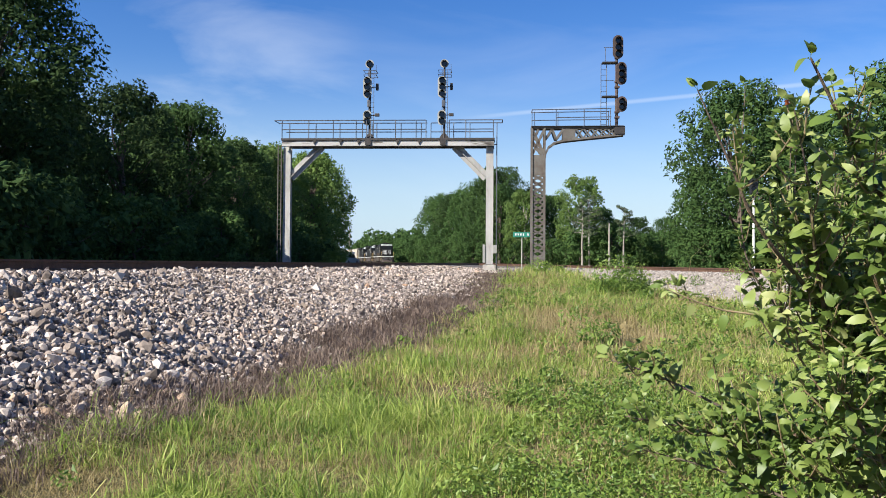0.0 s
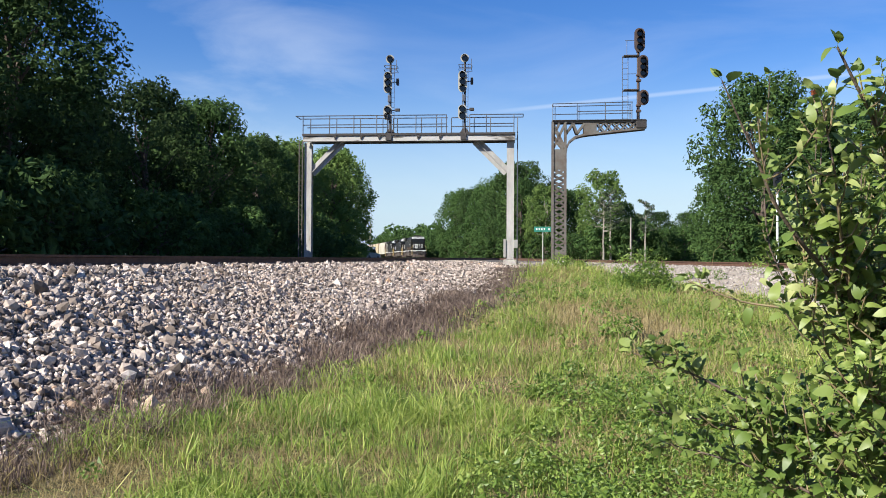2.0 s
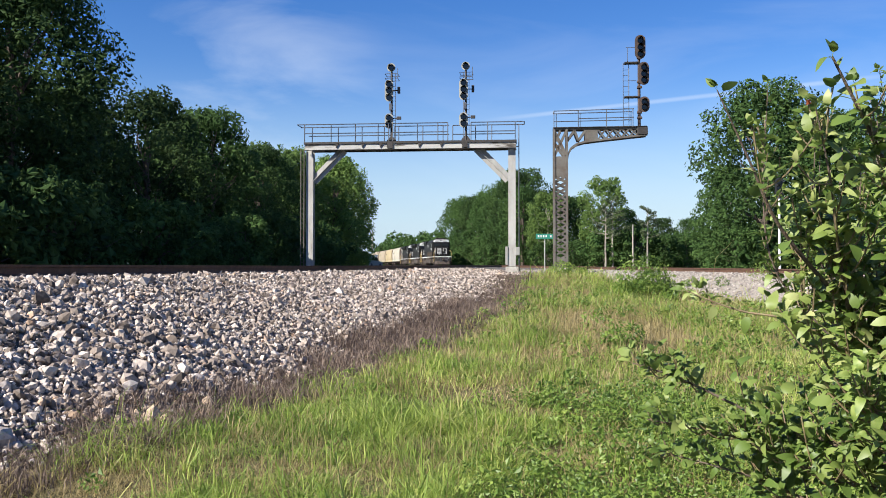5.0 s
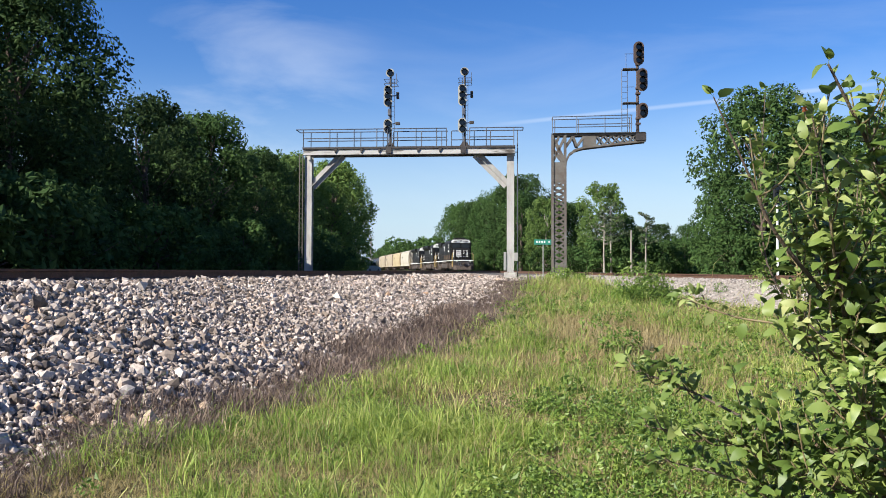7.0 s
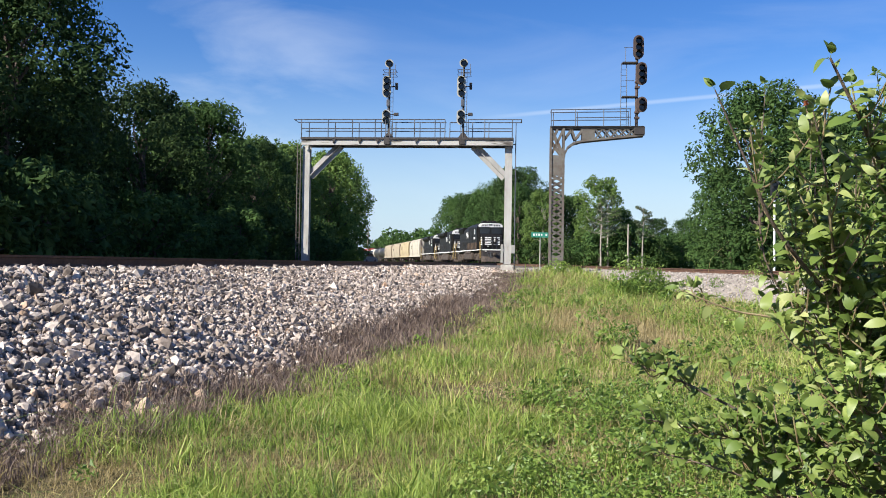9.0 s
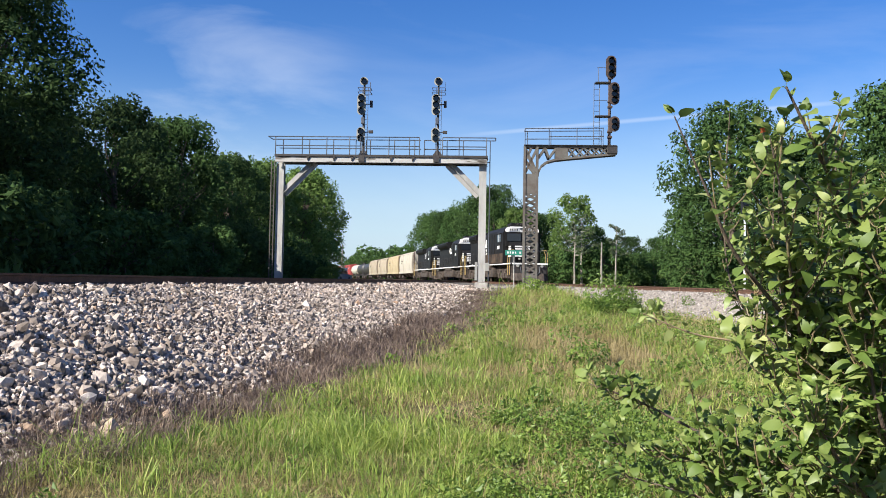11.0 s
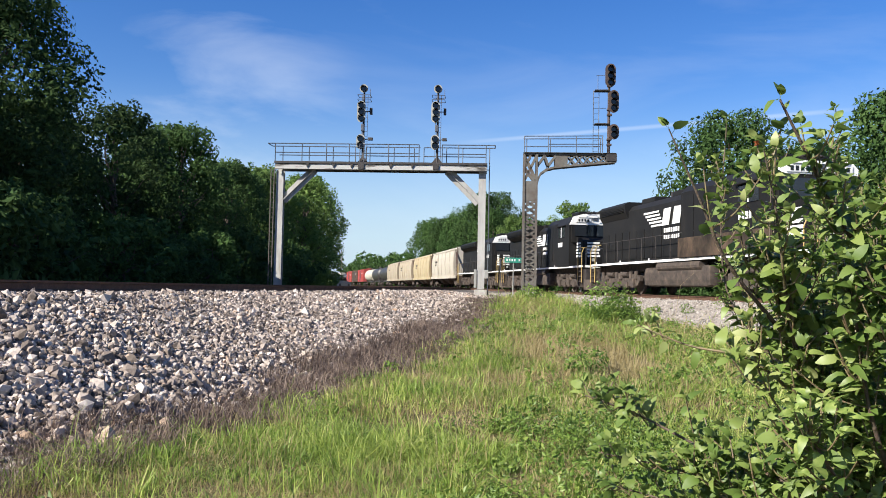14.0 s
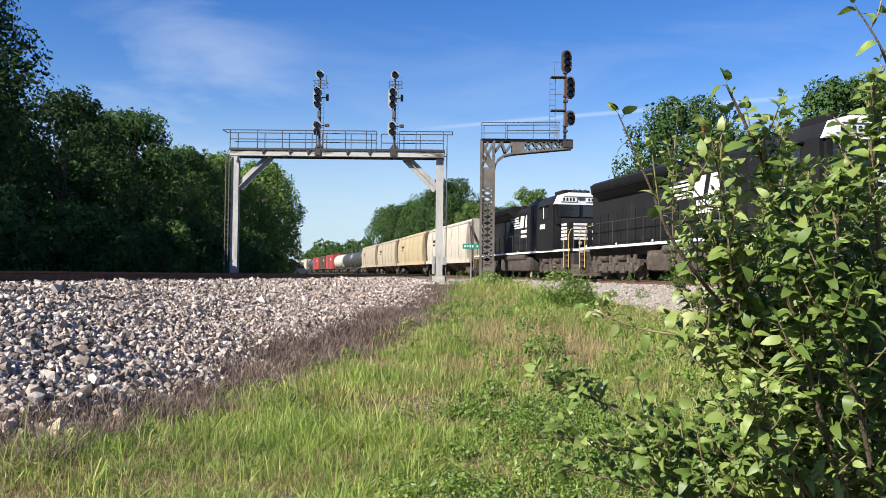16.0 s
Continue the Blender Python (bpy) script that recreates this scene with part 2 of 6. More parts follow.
# Lighter leaf colour: sun on the wood's end painted in, over the poplar's light green.
M_LEAF_LIGHT = leafy("poplar and sun-lightened sweetgum foliage", ((0.0, (0.062, 0.115, 0.03)), (0.5, (0.125, 0.195, 0.05)), (1.0, (0.18, 0.25, 0.07))), 0.34, 0.7, 0.15, patch=0.25)
M_NEEDLE = leafy("pine needles", ((0.0, (0.03, 0.05, 0.02)), (1.0, (0.09, 0.12, 0.05))), 0.2)
M_PEAR = leafy("glossy pear leaf", ((0.0, (0.055, 0.098, 0.02)), (0.4, (0.125, 0.195, 0.040)), (0.75, (0.26, 0.325, 0.085)), (1.0, (0.52, 0.53, 0.24))), 0.34, 0.45, 0.36, 2.0)
M_RED = leafy("young red leaf", ((0.0, (0.5, 0.09, 0.05)), (1.0, (0.6, 0.16, 0.08))), 0.4)
M_GRASS = leafy("fresh grass", ((0.0, (0.07, 0.115, 0.022)), (0.4, (0.185, 0.272, 0.046)), (0.75, (0.36, 0.405, 0.10)), (1.0, (0.60, 0.52, 0.25))), 0.32, 0.5, 0.3, 0.6)
M_DRY = leafy("dry grass", ((0.0, (0.22, 0.17, 0.07)), (0.6, (0.40, 0.33, 0.16)), (1.0, (0.55, 0.44, 0.26))), 0.35, 0.7, 0.2, 0.8, (0.8, 0.7, 0.4))
M_DEAD = leafy("dead weeds", ((0.0, (0.06, 0.042, 0.033)), (0.6, (0.16, 0.118, 0.094)), (1.0, (0.34, 0.265, 0.21))), 0.2, 0.8, 0.2, 0.8, (0.8, 0.7, 0.6))
M_WEED = leafy("small leaved weeds", ((0.0, (0.055, 0.11, 0.02)), (0.5, (0.15, 0.235, 0.04)), (1.0, (0.32, 0.40, 0.09))), 0.35, 0.45, 0.35, 0.9)
M_BLACK = painted("black locomotive paint", ((0.3, (0.008, 0.008, 0.0085)), (0.58, (0.013, 0.0125, 0.012)), (0.82, (0.045, 0.034, 0.026))), 1.4, 0.58, 0, 0.08, 30, 0.2, (1, 1, 0.5))
M_TRUCK = painted("grimy running gear", ((0.3, (0.022, 0.017, 0.014)), (0.55, (0.06, 0.044, 0.034)), (0.75, (0.125, 0.09, 0.064))), 4.0, 0.85, 0, 0.4)
M_DUST = painted("brown dust over black paint", ((0.34, (0.016, 0.013, 0.011)), (0.5, (0.048, 0.034, 0.024)), (0.7, (0.105, 0.07, 0.046))), 1.6, 0.9, 0, 0.1, 30, 0.2, (1, 1, 0.6))
M_LIVERY = painted("white livery paint", ((0.25, (0.45, 0.42, 0.38)), (0.45, (0.78, 0.77, 0.74))), 2.0, 0.45, 0, 0.05)
M_YELLOW = plain("faded safety yellow", (0.42, 0.29, 0.09), 0.55)
M_GLASS = plain("dark cab glass", (0.02, 0.024, 0.03), 0.06)
M_CREAM = painted("dusty cream paint", ((0.3, (0.20, 0.15, 0.10)), (0.46, (0.30, 0.245, 0.172)), (0.75, (0.37, 0.315, 0.235))), 0.9, 0.7, 0, 0.1, 20, 0.3, (1, 1, 0.3))
M_GREYCAR = painted("pale cream-grey car paint", ((0.3, (0.22, 0.185, 0.14)), (0.46, (0.36, 0.325, 0.262)), (0.75, (0.43, 0.395, 0.33))), 0.9, 0.7, 0, 0.1, 20, 0.3, (1, 1, 0.3))
M_YELCAR = painted("yellow cream paint", ((0.3, (0.26, 0.19, 0.10)), (0.46, (0.38, 0.30, 0.17)), (0.75, (0.45, 0.375, 0.24))), 0.9, 0.7, 0, 0.1, 20, 0.3, (1, 1, 0.3))
M_REDCAR = painted("red boxcar paint", ((0.3, (0.26, 0.035, 0.03)), (0.7, (0.42, 0.06, 0.05))), 1.2, 0.7, 0, 0.1, 20, 0.3)
M_BROWNCAR = painted("brown car paint", ((0.3, (0.05, 0.032, 0.026)), (0.7, (0.12, 0.075, 0.055))), 1.2, 0.75, 0, 0.1, 20, 0.3)
M_TANK = painted("black tank paint", ((0.3, (0.018, 0.017, 0.017)), (0.7, (0.05, 0.045, 0.04))), 1.2, 0.5, 0, 0.1, 20, 0.4)
M_ROAD = painted("old asphalt", ((0.3, (0.07, 0.068, 0.065)), (0.7, (0.13, 0.125, 0.12))), 2.0, 0.9, 0, 0.4)


# ---------------------------------------------------------------- mesh helpers
def finish(bm, name, mat, smooth=False):
    me = bpy.data.meshes.new(name)
    bm.normal_update()
    bm.to_mesh(me)
    bm.free()
    me.materials.append(mat)
    if smooth:
        me.shade_smooth()
    return me


def part(name, bm, mat, parent, label="", smooth=False):
    ob = new(name, finish(bm, name, mat, smooth))
    ob.parent = parent
    if label:
        ob["label"] = label
    return ob


def thing(name, m, label, category, group="", kind=""):
    ob = new(name)
    ob.matrix_world = m
    ob.empty_display_size = 0.3
    return tagged(ob, label, category, group, kind)


def box(bm, c, s, m=None, bevel=0.0):
    r = bmesh.ops.create_cube(bm, size=1.0)
    v = r["verts"]
    bmesh.ops.scale(bm, vec=s, verts=v)
    if bevel:
        e = list({e for x in v for e in x.link_edges})
        b = bmesh.ops.bevel(bm, geom=e, offset=bevel, segments=2, affect="EDGES", profile=0.7)
        v = list({x for f in b["faces"] for x in f.verts} | {x for x in v if x.is_valid})
        seen, stack = set(v), list(v)
        while stack:
            for e in stack.pop().link_edges:
                for x in e.verts:
                    if x not in seen:
                        seen.add(x)
                        stack.append(x)
        v = list(seen)
    if m is not None:
        bmesh.ops.transform(bm, matrix=m, verts=v)
    bmesh.ops.translate(bm, vec=c, verts=v)
    return v


def aim(p, q):
    d = Vector(q) - Vector(p)
    return Matrix.Translation((Vector(p) + Vector(q)) / 2) @ d.to_track_quat("Z", "Y").to_matrix().to_4x4(), d.length


def bar(bm, p, q, w, d=None):
    """A flat or square bar from p to q."""
    m, n = aim(p, q)
    r = bmesh.ops.create_cube(bm, size=1.0)
    bmesh.ops.scale(bm, vec=(w, d or w, n), verts=r["verts"])
    bmesh.ops.transform(bm, matrix=m, verts=r["verts"])


def rod(bm, p, q, r1, r2=None, seg=10, caps=True):
    m, n = aim(p, q)
    r = bmesh.ops.create_cone(bm, cap_ends=caps, segments=seg, radius1=r1, radius2=r1 if r2 is None else r2, depth=n)
    bmesh.ops.transform(bm, matrix=m, verts=r["verts"])


def prism(bm, outline, axis, a, b):
    """An outline of (u, v) pushed along an axis ('x': u=y, v=z; 'y': u=x, v=z; 'z': u=x, v=y) from a to b."""
    def at(u, v, w):
        return (w, u, v) if axis == "x" else (u, w, v) if axis == "y" else (u, v, w)
    lo = [bm.verts.new(at(u, v, a)) for u, v in outline]
    hi = [bm.verts.new(at(u, v, b)) for u, v in outline]
    n = len(outline)
    for i in range(n):
        bm.faces.new((lo[i], lo[(i + 1) % n], hi[(i + 1) % n], hi[i]))
    bm.faces.new(lo[::-1])
    bm.faces.new(hi)
    bmesh.ops.recalc_face_normals(bm, faces=bm.faces[:])


def mesh_np(name, verts, faces, mat, smooth=False):
    """A mesh from arrays: verts (n, 3), faces (m, k)."""
    me = bpy.data.meshes.new(name)
    k = faces.shape[1]
    me.vertices.add(len(verts))
    me.vertices.foreach_set("co", np.ascontiguousarray(verts, dtype=np.float32).ravel())
    me.loops.add(faces.size)
    me.loops.foreach_set("vertex_index", np.ascontiguousarray(faces, dtype=np.int32).ravel())
    me.polygons.add(len(faces))
    me.polygons.foreach_set("loop_start", np.arange(0, faces.size, k, dtype=np.int32))
    me.polygons.foreach_set("use_smooth", np.full(len(faces), smooth))
    me.update(calc_edges=True)
    me.materials.append(mat)
    return me


def V(*a):
    return Vector(a)


# ---------------------------------------------------------------- the plan
def left_track(y):
    """Centre line of the nearer of the two tracks under the signal bridge."""
    return -8.9 + 0.135 * y


def train_track(y):
    y = np.asarray(y, dtype=float)
    return 15.9 - 0.135 * y - 0.00019 * np.clip(y - 90, 0, None) ** 2


def bed_left(y):
    return np.interp(y, [-60, 10, 30, 52, 90, 200, 500], [1.36, 1.41, 1.44, 1.52, 1.66, 2.05, 2.9])


def rail_top(y):
    return np.interp(y, [-80, 0, 30, 47, 90, 200, 500], [1.42, 1.48, 1.56, 1.64, 1.90, 2.28, 3.1])


def toe(y):
    return np.interp(y, [-60, 0, 7, 10, 15.5, 22, 30, 45, 55, 90, 500], [-16, -5.3, -3.5, -2.65, -1.4, 0.0, 1.2, 2.6, 3.4, 8.0, 64])


def meadow(x, y):
    g = np.interp(y, [-60, 6, 14, 24, 40, 52, 90, 200, 600], [0.0, 0.0, 0.20, 0.55, 1.12, 1.28, 1.45, 1.8, 2.4])
    return g + 0.05 * np.sin(x * 1.3 + y * 0.7) * np.exp(-((y - 15) / 25.0) ** 2)


def height(x, y):
    """The lie of the land."""
    g = meadow(x, y)
    c, z = left_track(y), bed_left(y)
    crest, t = c + 1.75, toe(y)
    right = z - (z - g) * np.clip((x - crest) / np.maximum(t - crest, 0.3), 0, 1)
    lift = np.where(x > t, g, right)
    far_left = c - 6.2
    lift = np.where(x < far_left, np.maximum(z - (far_left - x) * 0.3, z - 0.8), lift)
    c2, z2 = train_track(y), rail_top(y) - 0.19
    wide = np.interp(y, [0, 34, 50, 90], [5.6, 5.4, 3.4, 3.2])
    off = np.where(x < c2, c2 - x, (x - c2) * 1.35)
    bank = z2 - (z2 - g) * np.clip((off - 1.7) / (wide - 1.7), 0, 1)
    bank = np.where(off > wide, g - 0.01, bank)
    return np.maximum(lift, bank)


def zone(x, y):
    """0 grass, 1 ballast, 2 far meadow."""
    c2 = train_track(y)
    wide = np.interp(y, [0, 34, 50, 90], [5.6, 5.4, 3.4, 3.2])
    off = np.where(x < c2, c2 - x, (x - c2) * 1.35)
    stone = ((x > left_track(y) - 7.0) & (x < toe(y))) | (off < wide)
    road = (y > 56) & (y < 64) & (x > left_track(y) - 12) & (x < 40)
    yard = (y > 40.5 + 0.8 * np.sin(x * 2.1)) & (y < 100) & (x > toe(y) - 0.6) & (x < c2) & (off > 2.3)
    far = (y > 110) | (x < -18 + 0.135 * y - 6) | (x > 24) | (y < -10)
    return np.where(yard | ((off < wide) & (y < 60) & (x > 4)), 3, np.where(stone, 1, np.where(road, 3, np.where(far, 2, 0))))


def ground():
    def axis(lo, hi, step, far):
        inner = np.arange(lo, hi + step, step)
        k = np.geomspace(step * 2, far, 34)
        return np.concatenate([(lo - k)[::-1], inner, hi + k])
    xs, ys = axis(-13, 20, 0.22, 2500), axis(2, 62, 0.3, 2500)
    gx, gy = np.meshgrid(xs, ys)
    gz = height(gx, gy)
    verts = np.stack([gx, gy, gz], -1).reshape(-1, 3)
    w = len(xs)
    i = (np.arange(len(ys) - 1)[:, None] * w + np.arange(w - 1)[None, :]).ravel()
    faces = np.stack([i, i + 1, i + w + 1, i + w], -1)
    me = mesh_np("ground", verts, faces, M_SOIL, True)
    for m in (M_BED, M_FAR, M_DIRT):
        me.materials.append(m)
    mid = verts[faces].mean(1)
    me.polygons.foreach_set("material_index", zone(mid[:, 0], mid[:, 1]).astype(np.int32))
    return tagged(new("ground", me), "grassy hollow rising to pale crushed stone railway banks", "ground", kind="structure")


land = ground()


# ---------------------------------------------------------------- stones
def ico():
    bm = bmesh.new()
    bmesh.ops.create_icosphere(bm, subdivisions=1, radius=1.0)
    v = np.array([x.co[:] for x in bm.verts])
    f = np.array([[x.index for x in p.verts] for p in bm.faces])
    bm.free()
    return v, f


def octa():
    v = np.array([(1, 0, 0), (-1, 0, 0), (0, 1, 0), (0, -1, 0), (0, 0, 1), (0, 0, -1)], float)
    f = np.array([(0, 2, 4), (2, 1, 4), (1, 3, 4), (3, 0, 4), (2, 0, 5), (1, 2, 5), (3, 1, 5), (0, 3, 5)])
    return v, f


def turns(rng, n):
    q = rng.normal(size=(n, 4))
    q /= np.linalg.norm(q, axis=1)[:, None]
    w, x, y, z = q.T
    return np.stack([np.stack([1 - 2 * (y * y + z * z), 2 * (x * y - z * w), 2 * (x * z + y * w)], -1),
                     np.stack([2 * (x * y + z * w), 1 - 2 * (x * x + z * z), 2 * (y * z - x * w)], -1),
                     np.stack([2 * (x * z - y * w), 2 * (y * z + x * w), 1 - 2 * (x * x + y * y)], -1)], 1)


def rubble(rng, px, py, pz, size, shape):
    """Angular stones at those places: verts and faces."""
    v, f = shape
    n = len(px)
    s = size[:, None] * rng.uniform(0.5, 1.4, (n, 3))
    jag = v[None] * rng.uniform(0.68, 1.25, (n, len(v), 1))
    p = np.einsum("nij,nkj->nki", turns(rng, n), jag * s[:, None, :])
    p += np.stack([px, py, pz], -1)[:, None, :]
    faces = f[None] + (np.arange(n) * len(v))[:, None, None]
    return p.reshape(-1, 3), faces.reshape(-1, 3)


def ballast():
    rng = np.random.default_rng(3)
    plan = ((4.6, 12, 21000, 0.031, True), (12, 26, 46000, 0.029, False), (26, 58, 38000, 0.036, False))
    for y0, y1, n, size, fine in plan:
        py = y0 + (y1 - y0) * rng.random(n)
        lo, hi = left_track(py) + 0.9, toe(py) + 0.12
        u = rng.random(n)
        px = lo + (hi - lo) * u + rng.normal(0, 0.10, n) * (u > 0.93)
        s = size * np.exp(rng.normal(-0.06, 0.36, n))
        pz = height(px, py) + s * rng.uniform(-0.4, 1.0, n)
        v, f = rubble(rng, px, py, pz, s, ico() if fine else octa())
        tagged(new("ballast_stones", mesh_np("ballast_stones", v, f, M_STONE)), "pale grey angular crushed stone heaped on the track bank", "ballast", kind="stuff")
    n = 24000
    py = rng.uniform(16, 62, n)
    wide = np.interp(py, [0, 34, 50, 90], [5.6, 5.4, 3.4, 3.2])
    px = train_track(py) - wide + (wide + 1.3) * rng.random(n)
    s = 0.037 * np.exp(rng.normal(0, 0.25, n))
    v, f = rubble(rng, px, py, height(px, py) + s * rng.uniform(-0.3, 0.4, n), s, octa())
    tagged(new("ballast_stones", mesh_np("ballast_stones", v, f, M_PALESTONE)), "pale crushed stone along the curving main track", "ballast", kind="stuff")
    # a few tan lumps at the foot of the bank
    n = 90
    py = rng.normal(8.1, 0.33, n)
    px = toe(py) + rng.normal(-0.02, 0.16, n)
    s = 0.045 * np.exp(rng.normal(0, 0.35, n))
    v, f = rubble(rng, px, py, height(px, py) + s * 0.4, s, ico())
    tagged(new("sandstone_lumps", mesh_np("sandstone_lumps", v, f, M_TAN)), "tan broken sandstone lumps at the foot of the bank", "stones", kind="stuff")


ballast()


# ---------------------------------------------------------------- tracks
RAIL = ((-0.07, 0.0), (0.07, 0.0), (0.07, 0.015), (0.012, 0.035), (0.012, 0.125), (0.037, 0.138), (0.037, 0.172),
        (-0.037, 0.172), (-0.037, 0.138), (-0.012, 0.125), (-0.012, 0.035), (-0.07, 0.015))


def rail(centre, level, side, y0, y1, step, label):
    ys = np.arange(y0, y1, step)
    xs = np.array([float(centre(y)) for y in ys])
    zs = np.array([float(level(y)) for y in ys]) - 0.172
    d = np.stack([np.gradient(xs, ys), np.ones_like(ys)], -1)
    d /= np.linalg.norm(d, axis=1)[:, None]
    nx, ny = d[:, 1], -d[:, 0]
    rings = []
    for u, v in RAIL:
        rings.append(np.stack([xs + nx * (side + u), ys + ny * (side + u), zs + v], -1))
    p = np.stack(rings, 1)
    k, n = len(RAIL), len(ys)
    i = (np.arange(n - 1)[:, None] * k + np.arange(k)[None, :]).ravel()
    j = (np.arange(n - 1)[:, None] * k + ((np.arange(k) + 1) % k)[None, :]).ravel()
    f = np.stack([i, j, j + k, i + k], -1)
    return tagged(new("rail", mesh_np("rail", p.reshape(-1, 3), f, M_RAIL)), label, "rail", "railway rails", "structure")


def tie_mesh():
    bm = bmesh.new()
    box(bm, (0, 0, -0.09), (2.6, 0.23, 0.18), bevel=0.012)
    return finish(bm, "tie", M_TIE)


def tracks():
    for k, lab in ((0.0, "rusty brown steel rail on the near track"), (-4.0, "rusty brown steel rail on the second track")):
        for side in (-0.755, 0.755):
            rail(lambda y: left_track(y) + k, lambda y: bed_left(y) + 0.24, side, -50, 240, 2.0, lab)
    for side in (-0.755, 0.755):
        rail(train_track, rail_top, side, -80, 420, 1.5, "rusty rail with a worn top under the freight train")
    me = tie_mesh()
    bed = tagged(new("track_ties"), "dark creosoted wooden ties under the rails", "railway ties", kind="structure")
    for i in range(150):
        y = 14 + i * 0.55
        t = new("tie", me)
        t.parent = bed
        x = float(train_track(y))
        t.matrix_basis = pose(x, y, float(rail_top(y)) - 0.172, 0, 0, 7.7 + random.uniform(-1, 1))
    for i in range(110):
        y = 6 + i * 0.55
        t = new("tie", me)
        t.parent = bed
        t.matrix_basis = pose(left_track(y), y, float(bed_left(y)) + 0.066, 0, 0, -7.7 + random.uniform(-1, 1))


tracks()


# ---------------------------------------------------------------- signal bridge
def head_plate(bm, x, y, z0, z1, r):
    """A pill-shaped background plate facing the camera side."""
    out = []
    for i in range(13):
        a = math.pi * i / 12
        out.append((x + r * math.cos(a), z1 + r * math.sin(a)))
    for i in range(13):
        a = math.pi + math.pi * i / 12
        out.append((x + r * math.cos(a), z0 + r * math.sin(a)))
    prism(bm, out, "y", y, y + 0.03)


def hood(bm, x, y, z, r, length=0.3):
    """A lamp's snoot: a tube cut away below."""
    n = 14
    a0 = [bm.verts.new((x + r * math.cos(t), y, z + r * math.sin(t))) for t in np.linspace(0, 2 * math.pi, n, endpoint=False)]
    a1 = []
    for i in range(n):
        t = 2 * math.pi * i / n
        k = length * (0.62 + 0.38 * math.sin(t))
        a1.append(bm.verts.new((x + r * math.cos(t), y - k, z + r * math.sin(t) - 0.02)))
    for i in range(n):
        bm.faces.new((a0[i], a0[(i + 1) % n], a1[(i + 1) % n], a1[i]))


def disc(bm, x, y, z, r, depth):
    rod(bm, (x, y, z), (x, y + depth, z), r, seg=18)


def signal_head(parent, x, y, zs, r_plate, r_lamp, plate_mat, plate_label):
    bm = bmesh.new()
    head_plate(bm, x, y, min(zs), max(zs), r_plate)
    p = part("background_plate", bm, plate_mat, parent, plate_label)
    for z in zs:
        bm = bmesh.new()
        hood(bm, x, y - 0.003, z, r_lamp, 0.30)
        part("hood", bm, M_LAMP, p)
        bm = bmesh.new()
        disc(bm, x, y - 0.035, z, r_lamp * 0.92, 0.03)
        part("lens", bm, M_LENS, p)
    bm = bmesh.new()
    box(bm, (x, y + 0.15, (min(zs) + max(zs)) / 2), (r_plate * 1.2, 0.22, max(zs) - min(zs) + r_plate * 1.2), bevel=0.03)
    part("lamp_case", bm, M_LAMP, p)
    return p


def handrail(parent, runs, posts, r=0.030):
    for p, q in runs:
        bm = bmesh.new()
        rod(bm, p, q, r, seg=6)
        part("railing", bm, M_PIPE, parent)
    for p, q in posts:
        bm = bmesh.new()
        rod(bm, p, q, r, seg=6)
        part("railing_post", bm, M_PIPE, parent)


